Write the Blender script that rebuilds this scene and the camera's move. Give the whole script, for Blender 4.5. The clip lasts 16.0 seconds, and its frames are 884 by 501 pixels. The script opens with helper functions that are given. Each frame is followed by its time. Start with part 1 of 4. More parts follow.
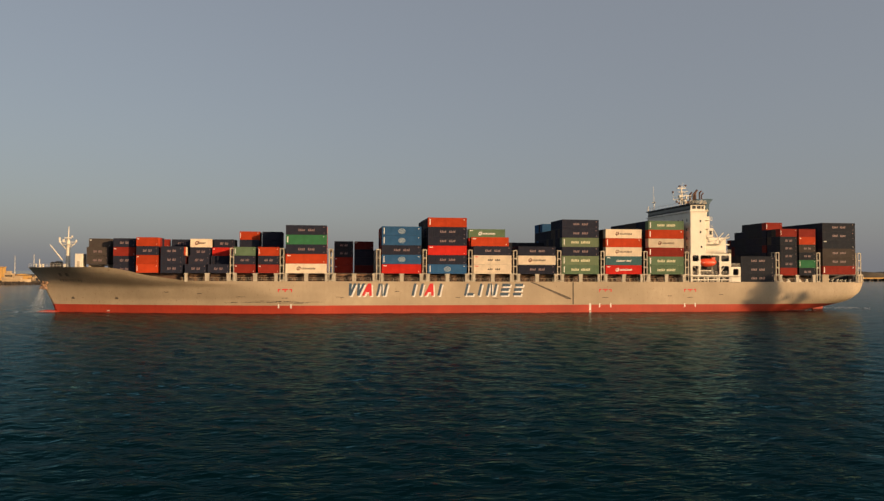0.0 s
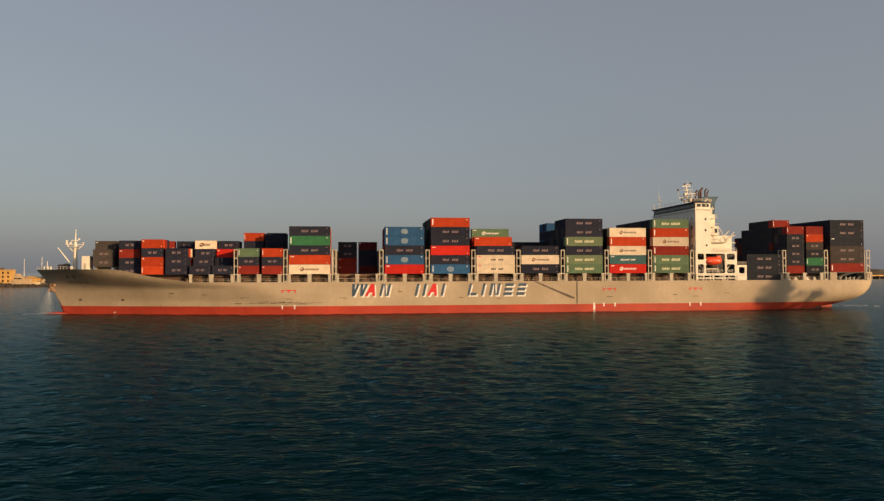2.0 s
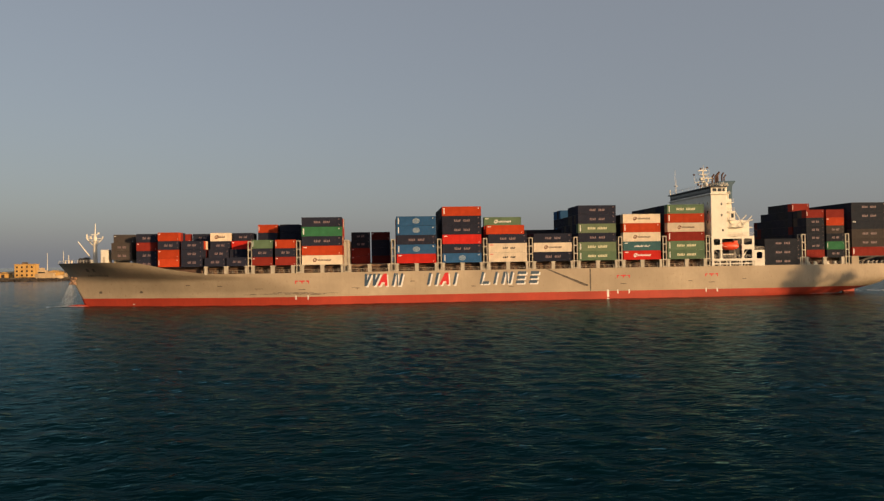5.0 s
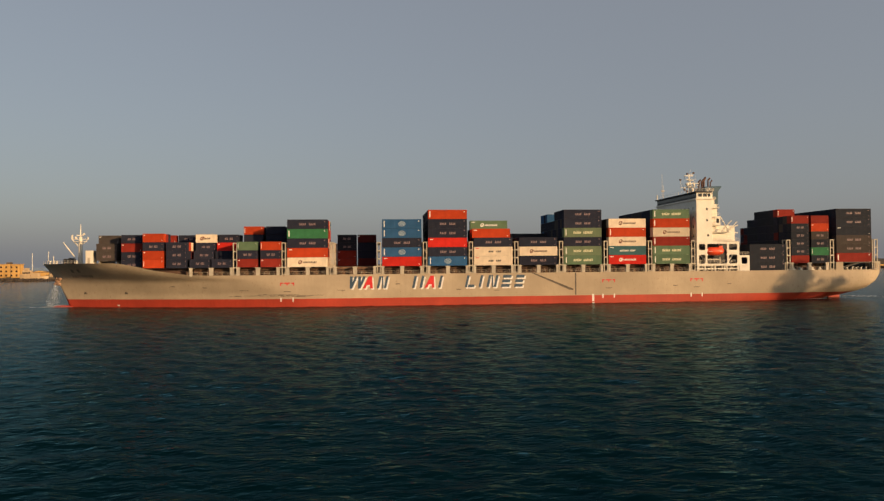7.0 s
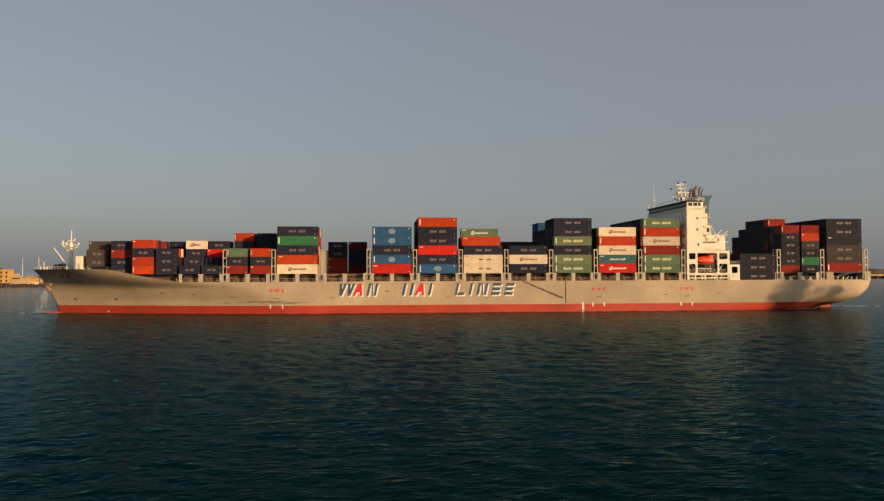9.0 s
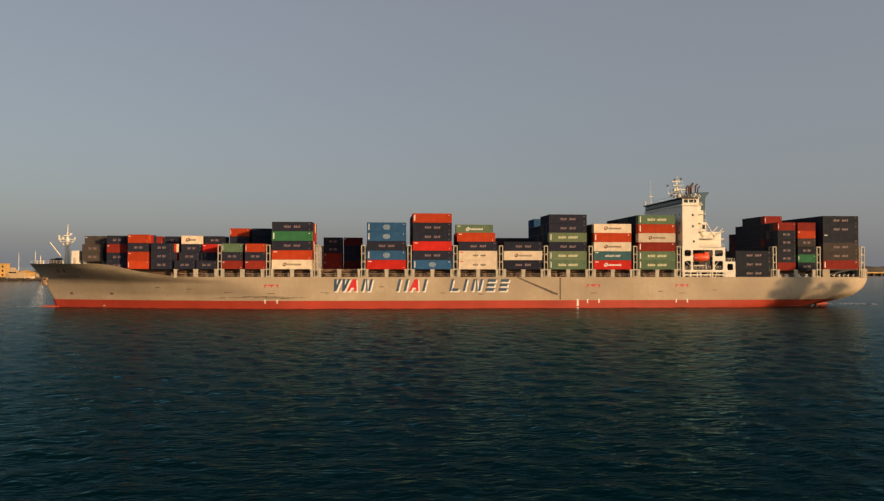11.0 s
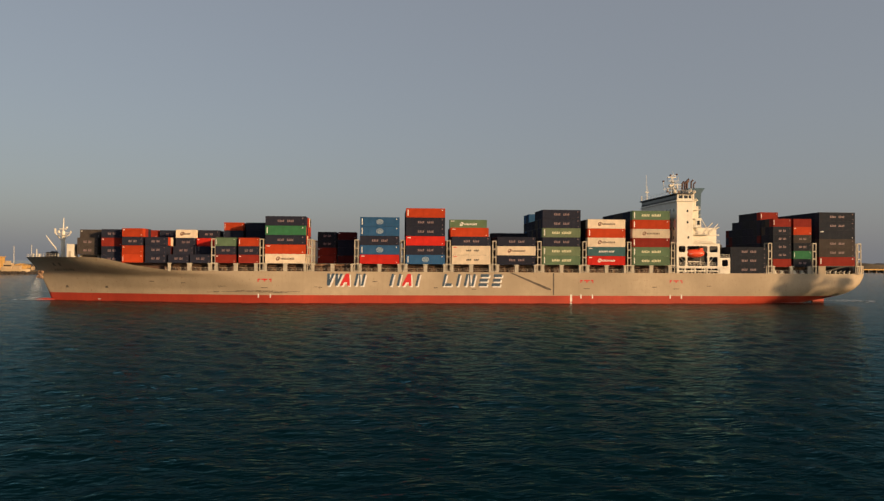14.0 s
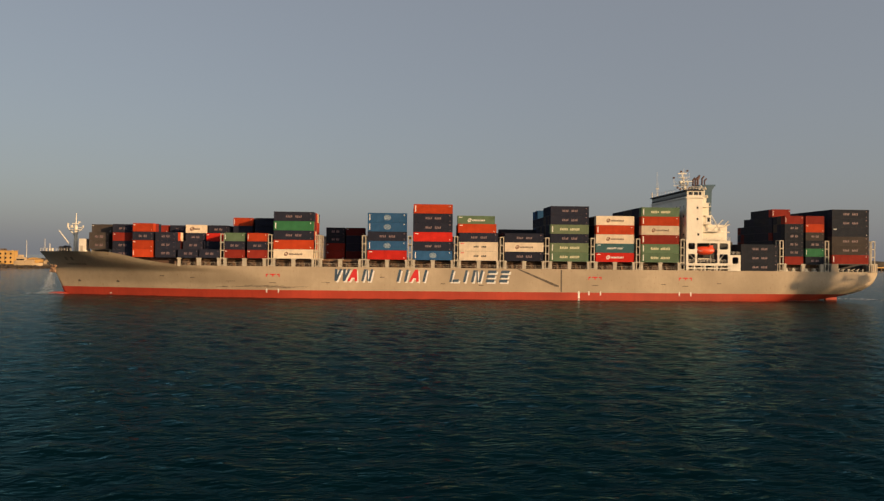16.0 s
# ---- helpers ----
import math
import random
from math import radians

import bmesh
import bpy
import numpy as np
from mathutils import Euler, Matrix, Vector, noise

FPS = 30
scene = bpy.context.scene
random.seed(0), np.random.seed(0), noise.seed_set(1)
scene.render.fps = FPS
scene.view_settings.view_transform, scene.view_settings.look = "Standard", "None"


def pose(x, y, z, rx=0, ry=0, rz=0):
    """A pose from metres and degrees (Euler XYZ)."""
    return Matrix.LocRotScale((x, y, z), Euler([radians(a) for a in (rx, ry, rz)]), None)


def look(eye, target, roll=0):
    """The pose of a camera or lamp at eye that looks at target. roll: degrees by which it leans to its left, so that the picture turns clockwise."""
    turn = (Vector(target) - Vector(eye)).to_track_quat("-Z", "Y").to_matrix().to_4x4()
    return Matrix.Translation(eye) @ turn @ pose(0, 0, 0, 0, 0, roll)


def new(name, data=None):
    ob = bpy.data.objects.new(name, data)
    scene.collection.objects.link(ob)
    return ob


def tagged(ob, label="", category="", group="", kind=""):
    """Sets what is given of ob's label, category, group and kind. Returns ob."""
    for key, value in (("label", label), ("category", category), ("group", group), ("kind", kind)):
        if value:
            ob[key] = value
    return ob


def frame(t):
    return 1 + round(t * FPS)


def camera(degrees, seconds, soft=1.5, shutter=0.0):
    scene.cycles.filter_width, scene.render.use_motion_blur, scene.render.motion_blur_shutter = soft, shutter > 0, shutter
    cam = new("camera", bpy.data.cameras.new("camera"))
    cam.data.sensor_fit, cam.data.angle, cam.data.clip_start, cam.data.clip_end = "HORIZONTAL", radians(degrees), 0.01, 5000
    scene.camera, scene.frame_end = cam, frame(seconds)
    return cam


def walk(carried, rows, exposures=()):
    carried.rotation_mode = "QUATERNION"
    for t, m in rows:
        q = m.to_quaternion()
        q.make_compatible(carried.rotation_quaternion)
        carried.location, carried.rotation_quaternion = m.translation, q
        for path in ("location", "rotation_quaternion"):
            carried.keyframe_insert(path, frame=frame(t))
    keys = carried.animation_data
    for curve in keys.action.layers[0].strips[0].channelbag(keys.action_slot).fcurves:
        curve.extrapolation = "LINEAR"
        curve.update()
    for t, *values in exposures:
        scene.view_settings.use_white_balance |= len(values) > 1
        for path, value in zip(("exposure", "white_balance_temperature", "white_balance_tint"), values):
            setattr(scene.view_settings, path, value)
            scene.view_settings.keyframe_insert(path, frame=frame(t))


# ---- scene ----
# World: the camera stands at (0, 0, 13.1) over the water (z = 0); y runs away from it, x to the right.
# Ship space: x towards the stern, y from the near side (0) to the far side (32.2), z up from the waterline.
EXPOSURE, SKY, SUNP, WAVE = 0.06, 0.121, 5.0, 0.42
GLOSS, SHEEN = 0.39, 0.95
cam = camera(64.6, 16.0, soft=1.35)
EYE = (0.0, 0.0, 13.13)
PATH = [
    (0.0, -8.307, 1.628, 0.218), (0.5, -7.970, 1.707, 0.061), (1.0, -7.816, 1.889, -0.239),
    (1.5, -7.516, 1.700, -0.130), (2.0, -7.755, 1.629, -0.141), (2.5, -7.690, 1.558, -0.128),
    (3.0, -7.508, 1.493, -0.093), (3.5, -7.360, 1.465, 0.220), (4.0, -6.198, 1.445, -0.101),
    (4.2, -6.620, 0.918, -0.815), (6.3, -6.091, 0.688, -0.734),
    (6.5, -6.374, 0.721, -0.658), (7.0, -7.269, 0.977, -0.478), (7.5, -7.927, 1.017, -0.588),
    (8.0, -7.826, 1.261, -0.390), (8.5, -8.341, 1.269, -0.437), (9.0, -7.858, 1.604, -0.155), (9.2, -8.043, 1.685, -0.044),
    (11.5, -8.081, 1.160, 0.090), (12.0, -7.921, 1.085, -0.126), (12.5, -7.732, 0.983, 0.064),
    (13.0, -7.754, 0.895, 0.201), (13.5, -8.015, 0.868, -0.170), (14.0, -8.375, 0.855, 0.337),
    (14.5, -8.093, 0.824, 0.751), (15.0, -7.466, 1.127, 0.559), (15.5, -7.276, 0.749, 0.679),
    (16.0, -7.611, 0.525, 0.607),
]
# the hand-held camera stays in one place and sways
walk(cam, [(t, pose(*EYE, 90 + pitch, 0, yaw) @ pose(0, 0, 0, 0, 0, roll)) for t, yaw, pitch, roll in PATH],
     exposures=[(0.0, EXPOSURE), (16.0, EXPOSURE)])

# the ship's place and heading: it creeps ahead and swings its bow away
SHIP_ROWS = [(0, -16.20, 215.11, 0.0), (4, -18.47, 216.77, -1.228), (8, -20.37, 218.36, -2.456),
             (12, -21.91, 219.84, -3.684), (16, -23.09, 221.21, -4.912)]
MOVERS = []   # (thing, pose in ship space)

# ---- light ----
SUN_AZ, SUN_EL = 134.0, 11.5        # degrees clockwise from +y, degrees up
world = bpy.data.worlds.new("world")
scene.world = world
world.use_nodes = True
wn, wl = world.node_tree.nodes, world.node_tree.links
sky = wn.new("ShaderNodeTexSky")
sky.sky_type = "NISHITA"
sky.sun_disc = False
sky.sun_elevation, sky.sun_rotation = radians(SUN_EL), radians(SUN_AZ)
sky.air_density, sky.dust_density, sky.ozone_density = 1.0, 3.0, 1.2
wn["Background"].inputs["Strength"].default_value = SKY
haze = wn.new("ShaderNodeHueSaturation")      # thin haze greys the sky
haze.inputs["Saturation"].default_value = 0.8
wl.new(sky.outputs[0], haze.inputs["Color"])
veil = wn.new("ShaderNodeMix")
veil.data_type = "RGBA"
veil.inputs[0].default_value = 0.58
veil.inputs[7].default_value = (2.3, 2.36, 2.6, 1)
wl.new(haze.outputs[0], veil.inputs[6])
wl.new(veil.outputs[2], wn["Background"].inputs["Color"])
sun_data = bpy.data.lights.new("sun", "SUN")
sun_data.energy, sun_data.angle, sun_data.color = SUNP, radians(0.9), (1.0, 0.64, 0.33)
sun = new("sun", sun_data)
_a, _e = radians(SUN_AZ), radians(SUN_EL)
SUN_DIR = Vector((math.sin(_a) * math.cos(_e), math.cos(_a) * math.cos(_e), math.sin(_e)))
sun.matrix_world = look(SUN_DIR * 300, (0, 0, 0))


# ---- materials ----
def make_mat(name, col, rough=0.6, metal=0.0, var=0.12, scale=0.6, rust=0.0, streak=0.0, bump=0.0, spec=0.4, per_object=0.0):
    """Painted or raw surface: base colour with patches at two scales, vertical run-off streaks and rust."""
    m = bpy.data.materials.new(name)
    m.use_nodes = True
    n, l = m.node_tree.nodes, m.node_tree.links
    b = n["Principled BSDF"]
    b.inputs["Roughness"].default_value, b.inputs["Metallic"].default_value = rough, metal
    b.inputs["Specular IOR Level"].default_value = spec
    co = n.new("ShaderNodeTexCoord")

    def noise_at(sc, det, stretch=(1, 1, 1)):
        mp = n.new("ShaderNodeMapping")
        mp.inputs["Scale"].default_value = stretch
        t = n.new("ShaderNodeTexNoise")
        t.inputs["Scale"].default_value, t.inputs["Detail"].default_value = sc, det
        l.new(co.outputs["Object"], mp.inputs["Vector"])
        l.new(mp.outputs[0], t.inputs["Vector"])
        return t.outputs["Fac"]

    def ramp(fac, lo, hi):
        r = n.new("ShaderNodeMapRange")
        r.inputs["From Min"].default_value, r.inputs["From Max"].default_value = lo, hi
        l.new(fac, r.inputs["Value"])
        return r.outputs[0]

    def mix(fac, a, bcol, amount=1.0):
        x = n.new("ShaderNodeMix")
        x.data_type = "RGBA"
        if amount != 1.0:
            mm = n.new("ShaderNodeMath")
            mm.operation = "MULTIPLY"
            mm.inputs[1].default_value = amount
            l.new(fac, mm.inputs[0])
            fac = mm.outputs[0]
        l.new(fac, x.inputs[0])
        for sock, v in ((x.inputs[6], a), (x.inputs[7], bcol)):
            if isinstance(v, tuple):
                sock.default_value = (*v, 1)
            else:
                l.new(v, sock)
        return x.outputs[2]

    dark = tuple(c * (1 - 2.2 * var) for c in col)
    lite = tuple(min(1, c * (1 + 1.2 * var) + 0.02 * var) for c in col)
    c = mix(ramp(noise_at(scale, 4), 0.3, 0.7), dark, lite)
    c = mix(ramp(noise_at(scale * 9, 3), 0.35, 0.75), c, dark, 0.35)
    if streak:
        c = mix(ramp(noise_at(1.0, 5, (1.6, 1.6, 0.09)), 0.52, 0.78), c, tuple(x * 0.55 for x in col), streak)
    if rust:
        c = mix(ramp(noise_at(2.3, 6, (1, 1, 0.45)), 0.62, 0.72), c, (0.16, 0.06, 0.025), rust)
    if per_object:
        oi = n.new("ShaderNodeObjectInfo")
        hs = n.new("ShaderNodeHueSaturation")
        mr = n.new("ShaderNodeMapRange")
        mr.inputs["To Min"].default_value, mr.inputs["To Max"].default_value = 1 - per_object, 1 + per_object
        l.new(oi.outputs["Random"], mr.inputs["Value"])
        l.new(mr.outputs[0], hs.inputs["Value"])
        l.new(c, hs.inputs["Color"])
        c = hs.outputs[0]
    l.new(c, b.inputs["Base Color"])
    rr = n.new("ShaderNodeMapRange")
    rr.inputs["To Min"].default_value, rr.inputs["To Max"].default_value = rough - 0.1, min(1, rough + 0.12)
    l.new(noise_at(scale * 3, 3), rr.inputs["Value"])
    l.new(rr.outputs[0], b.inputs["Roughness"])
    if bump:
        bp = n.new("ShaderNodeBump")
        bp.inputs["Strength"].default_value, bp.inputs["Distance"].default_value = bump, 0.05
        l.new(noise_at(scale * 4, 5), bp.inputs["Height"])
        l.new(bp.outputs[0], b.inputs["Normal"])
    return m


HULL = make_mat("hull_grey_paint", (0.430, 0.350, 0.250), 0.65, var=0.10, scale=0.07, rust=0.4, streak=0.16, bump=0.25, spec=0.15)
BOOT = make_mat("red_antifouling", (0.40, 0.044, 0.019), 0.6, var=0.1, scale=0.12, streak=0.35, bump=0.2)
WHITE = make_mat("white_paint", (0.75, 0.70, 0.59), 0.5, var=0.05, scale=0.3, rust=0.25, streak=0.15)
TAN = make_mat("buff_deck_paint", (0.48, 0.43, 0.34), 0.55, var=0.1, scale=0.5, rust=0.5, streak=0.25)
DECK = make_mat("dark_deck_paint", (0.12, 0.07, 0.05), 0.7, var=0.2, scale=0.4, rust=0.5)
# dark steel parts, and the shade painted onto two recessed walls
DARK = make_mat("dark_steel_and_shade", (0.03, 0.03, 0.032), 0.6, var=0.2, scale=1.0, rust=0.3)
GLASS = make_mat("dark_window_glass", (0.012, 0.015, 0.018), 0.12, var=0.1, scale=1.0, spec=0.6)
FUNNEL = make_mat("blue_funnel_paint", (0.05, 0.10, 0.14), 0.7, var=0.08, scale=0.3, streak=0.2)
ORANGE = make_mat("orange_lifeboat_grp", (0.72, 0.07, 0.02), 0.4, var=0.05, scale=0.6)
PIPE = make_mat("rusty_brown_pipe", (0.10, 0.048, 0.036), 0.6, var=0.15, scale=1.0)
MARKW = make_mat("white_lettering", (0.75, 0.74, 0.70), 0.55, var=0.08, scale=0.8, streak=0.15)
MARKB = make_mat("blue_lettering", (0.045, 0.085, 0.135), 0.5, var=0.1, scale=0.5, streak=0.2)
MARKR = make_mat("red_lettering", (0.62, 0.03, 0.03), 0.5, var=0.06, scale=0.5)
LOGO_P = make_mat("pale_pink_stencil", (0.23, 0.16, 0.17), 0.6, var=0.1, scale=2)
LOGO_Y = make_mat("pale_yellow_stencil", (0.62, 0.60, 0.40), 0.6, var=0.1, scale=2)
LOGO_O = make_mat("pale_blue_badge", (0.30, 0.38, 0.44), 0.6, var=0.15, scale=3)
LOGO_K = make_mat("black_stencil", (0.03, 0.03, 0.03), 0.6, var=0.1, scale=2)
LOGO_D = make_mat("dark_brown_badge", (0.17, 0.055, 0.03), 0.6, var=0.1, scale=2)
LOGO_B = make_mat("brown_stencil", (0.14, 0.10, 0.07), 0.6, var=0.1, scale=2)
FADED = make_mat("faded_hull_stencil", (0.23, 0.19, 0.145), 0.7, var=0.2, scale=1.2)
RUSTY = make_mat("rust_streaked_steel", (0.34, 0.21, 0.13), 0.8, var=0.3, scale=1.2, rust=0.8)
BROWN = make_mat("rusted_brown_steel", (0.20, 0.115, 0.065), 0.75, var=0.2, scale=0.8, rust=0.6)
SCRAPE = make_mat("dark_fender_scrape", (0.13, 0.105, 0.08), 0.7, var=0.25, scale=0.8)

PAINTS = {
    "navy": ((0.021, 0.024, 0.041), "dark navy"), "slate": ((0.022, 0.026, 0.036), "slate grey"),
    "grey": ((0.062, 0.052, 0.047), "brownish grey"), "red": ((0.25, 0.028, 0.018), "brick red"),
    "bred": ((0.52, 0.024, 0.016), "bright red"), "orange": ((0.43, 0.050, 0.014), "orange-red"),
    "maroon": ((0.09, 0.014, 0.013), "maroon"), "green": ((0.105, 0.165, 0.098), "green"),
    "dgreen": ((0.045, 0.19, 0.085), "emerald green"), "lgreen": ((0.165, 0.218, 0.128), "light olive green"),
    "blue": ((0.028, 0.096, 0.215), "blue"), "teal": ((0.045, 0.112, 0.122), "teal"),
    "cream": ((0.69, 0.58, 0.44), "cream white"),
}
PAINT = {k: make_mat("container_" + k, v[0], 0.7, var=0.07, scale=0.5, rust=0.10 if k == "cream" else 0.25, streak=0.22, bump=0.1, spec=0.1, per_object=0.16) for k, v in PAINTS.items()}


# ---- mesh helpers ----
def part(name, bm, material, parent=None, label=""):
    me = bpy.data.meshes.new(name)
    bm.to_mesh(me)
    bm.free()
    for m in material if isinstance(material, (list, tuple)) else [material]:
        me.materials.append(m)
    ob = new(name, me)
    ob.parent = parent
    if label:
        ob["label"] = label
    return ob


def box(bm, x0, x1, y0, y1, z0, z1):
    vs = [bm.verts.new((x, y, z)) for x in (x0, x1) for y in (y0, y1) for z in (z0, z1)]
    for f in ((0, 1, 3, 2), (4, 6, 7, 5), (0, 4, 5, 1), (2, 3, 7, 6), (0, 2, 6, 4), (1, 5, 7, 3)):
        bm.faces.new([vs[i] for i in f])
    return vs


def boxes(*specs):
    bm = bmesh.new()
    for s in specs:
        box(bm, *s)
    return bm


def bevelled(bm, w=0.03, seg=1):
    bmesh.ops.bevel(bm, geom=list(bm.edges), offset=w, segments=seg, affect="EDGES", profile=0.7)
    return bm


def tube(bm, a, b, r0, r1=None, n=8, caps=True):
    a, b = Vector(a), Vector(b)
    r1 = r0 if r1 is None else r1
    q = (b - a).to_track_quat("Z", "Y")
    rings = []
    for c, r in ((a, r0), (b, r1)):
        rings.append([bm.verts.new(c + q @ Vector((r * math.cos(2 * math.pi * i / n), r * math.sin(2 * math.pi * i / n), 0))) for i in range(n)])
    for i in range(n):
        bm.faces.new((rings[0][i], rings[0][(i + 1) % n], rings[1][(i + 1) % n], rings[1][i]))
    if caps:
        bm.faces.new(rings[0][::-1])
        bm.faces.new(rings[1])


def tubes(*specs):
    bm = bmesh.new()
    for s in specs:
        tube(bm, *s)
    return bm


def prism(bm, pts, y0, y1):
    """A flat outline in x and z, thick from y0 to y1."""
    a = [bm.verts.new((x, y0, z)) for x, z in pts]
    b = [bm.verts.new((x, y1, z)) for x, z in pts]
    k = len(pts)
    bm.faces.new(a)
    bm.faces.new(b[::-1])
    for i in range(k):
        bm.faces.new((a[i], b[i], b[(i + 1) % k], a[(i + 1) % k]))


def thing(name, label, category, group="", local=None):
    e = new(name)
    e.empty_display_size = 1
    tagged(e, label, category, group)
    if local is not None:
        MOVERS.append((e, local))
    return e


# ---- water ----
def make_water():
    m = bpy.data.materials.new("harbour_water")
    m.use_nodes = True
    n, l = m.node_tree.nodes, m.node_tree.links
    b = n["Principled BSDF"]
    b.inputs["Base Color"].default_value = (0.0005, 0.0098, 0.0132, 1)
    b.inputs["Roughness"].default_value = 0.9
    b.inputs["Specular IOR Level"].default_value = 0.0
    co = n.new("ShaderNodeTexCoord")
    total = None
    for sc, amp, det, stretch in ((0.36, 0.26, 3, (0.5, 1.0, 1)), (1.0, 0.82, 2.0, (0.5, 1.0, 1)), (2.6, 0.16, 2, (0.55, 1, 1))):
        mp = n.new("ShaderNodeMapping")
        mp.inputs["Scale"].default_value = stretch
        mp.inputs["Rotation"].default_value = (0, 0, radians(12))
        t = n.new("ShaderNodeTexNoise")
        t.inputs["Scale"].default_value, t.inputs["Detail"].default_value = sc, det
        mu = n.new("ShaderNodeMath")
        mu.operation = "MULTIPLY"
        mu.inputs[1].default_value = amp * WAVE
        l.new(co.outputs["Object"], mp.inputs[0])
        l.new(mp.outputs[0], t.inputs["Vector"])
        l.new(t.outputs["Fac"], mu.inputs[0])
        if total is None:
            total = mu.outputs[0]
        else:
            ad = n.new("ShaderNodeMath")
            l.new(total, ad.inputs[0])
            l.new(mu.outputs[0], ad.inputs[1])
            total = ad.outputs[0]
    bp = n.new("ShaderNodeBump")
    bp.inputs["Strength"].default_value, bp.inputs["Distance"].default_value = 1.0, 1.0
    l.new(total, bp.inputs["Height"])
    # two lobes of gloss by the water's Fresnel: the turbid, wind-roughened one, and the clear mirror at a grazing view
    def lobe(rough, col, ior, power, amount, below, rippled):
        gl = n.new("ShaderNodeBsdfGlossy")
        gl.inputs["Roughness"].default_value = rough
        gl.inputs["Color"].default_value = (*col, 1)
        l.new(bp.outputs[0], gl.inputs["Normal"])
        fr = n.new("ShaderNodeFresnel")
        fr.inputs["IOR"].default_value = ior
        if rippled:
            l.new(bp.outputs[0], fr.inputs["Normal"])
        steep, hold = n.new("ShaderNodeMath"), n.new("ShaderNodeMath")
        steep.operation, hold.operation = "POWER", "MULTIPLY"
        steep.inputs[1].default_value, hold.inputs[1].default_value = power, amount
        mixer = n.new("ShaderNodeMixShader")
        l.new(fr.outputs[0], steep.inputs[0])
        l.new(steep.outputs[0], hold.inputs[0])
        l.new(hold.outputs[0], mixer.inputs[0])
        l.new(below, mixer.inputs[1])
        l.new(gl.outputs[0], mixer.inputs[2])
        return mixer.outputs[0]

    turbid = lobe(0.10, (0.38, 0.86, 1.0), 1.11, 1.0, GLOSS, b.outputs[0], True)
    surface = lobe(0.12, (0.95, 0.86, 0.76), 1.33, 4.0, SHEEN, turbid, False)
    l.new(surface, n["Material Output"].inputs["Surface"])
    # rings that widen with distance, out to the horizon, with real wave relief near the middle
    rs = [24.0]
    while rs[-1] < 4800:
        rs.append(rs[-1] * (1.0125 if rs[-1] < 420 else 1.05))
    seg = 1500
    R, A = np.meshgrid(np.array(rs), np.linspace(0, 2 * math.pi, seg, endpoint=False), indexing="ij")
    X, Y = R * np.cos(A), R * np.sin(A)
    Zw = np.zeros_like(X)
    wr = np.random.RandomState(7)
    for k in range(46):
        lam = 1.8 * (6.5 / 1.8) ** wr.rand()
        d = radians(wr.normal(-118, 34))
        amp = 0.010 * lam ** 0.8
        fade = np.clip(lam * 42 / R, 0, 1) ** 2
        ph = 2 * math.pi / lam * (X * math.cos(d) + Y * math.sin(d)) + wr.rand() * 6.283
        Zw += WAVE * amp * fade * (np.sin(ph) + 0.35 * np.sin(2 * ph + 0.6))
    nr = len(rs)
    verts = np.concatenate([np.stack([X, Y, Zw], -1).reshape(-1, 3), [[0, 0, 0]]])
    ii, kk = np.meshgrid(np.arange(nr - 1), np.arange(seg), indexing="ij")
    k2 = (kk + 1) % seg
    quads = np.stack([ii * seg + kk, (ii + 1) * seg + kk, (ii + 1) * seg + k2, ii * seg + k2], -1).reshape(-1, 4)
    me = bpy.data.meshes.new("water")
    ring = [[nr * seg, k, (k + 1) % seg] for k in range(seg)]
    me.from_pydata(verts.tolist(), [], quads.tolist() + ring)
    me.polygons.foreach_set("use_smooth", [True] * len(me.polygons))
    me.materials.append(m)
    w = new("water", me)
    tagged(w, "dark teal harbour water with small wind ripples", "water", kind="structure")
    return w


water = make_water()

# ---- the ship ----
B = 16.1
ship = thing("container_ship", "long grey container ship with red boot-topping and white deckhouse", "ship", local=Matrix.Identity(4))

DECK_X = (-80, -52, -48.5, -45.5, -40, -36.5, -30, -25, -14, 300)
DECK_Z = (13.64, 13.72, 13.35, 12.75, 11.45, 10.87, 9.97, 9.76, 9.68, 9.68)
STEM_Z = (-3, 0, 2.4, 7.4, 10.5, 13.9)
STEM_X = (-69.6, -70.5, -71.4, -73.7, -75.9, -78.9)
KEEL_X = (140, 158, 170, 179, 186, 190, 193, 194.8)
KEEL_Z = (-9, -5.4, -2.6, -0.6, 0.8, 2.1, 4.2, 7.2)


def deck_z(x):
    return float(np.interp(x, DECK_X, DECK_Z))


def half(x, z):
    """Half breadth of the hull."""
    b = B
    if x < 28:
        stem = float(np.interp(z, STEM_Z, STEM_X))
        run = float(np.interp(z, (0, 4, 8, 10.5, 13.7), (76, 74, 66, 50, 34)))
        p = float(np.interp(z, (0, 4, 8, 10.5, 13.7), (1.4, 1.42, 1.65, 2.2, 2.8)))
        s = min(1, max(0, (x - stem) / run))
        b = B * (1 - (1 - s) ** p)
    if x > 120:
        zk = float(np.interp(x, KEEL_X, KEEL_Z))
        p = float(np.interp(x, (120, 150, 172, 182, 195), (7, 4.8, 3.4, 4.5, 6)))
        u = min(1, max(0, (9.7 - z) / (9.7 - zk))) if z < 9.7 else 0
        b *= (1 - u ** p) ** (1 / 1.6)
    if x > 186:
        b *= 1 - 0.20 * ((x - 186) / 9.0) ** 2.4
    return b


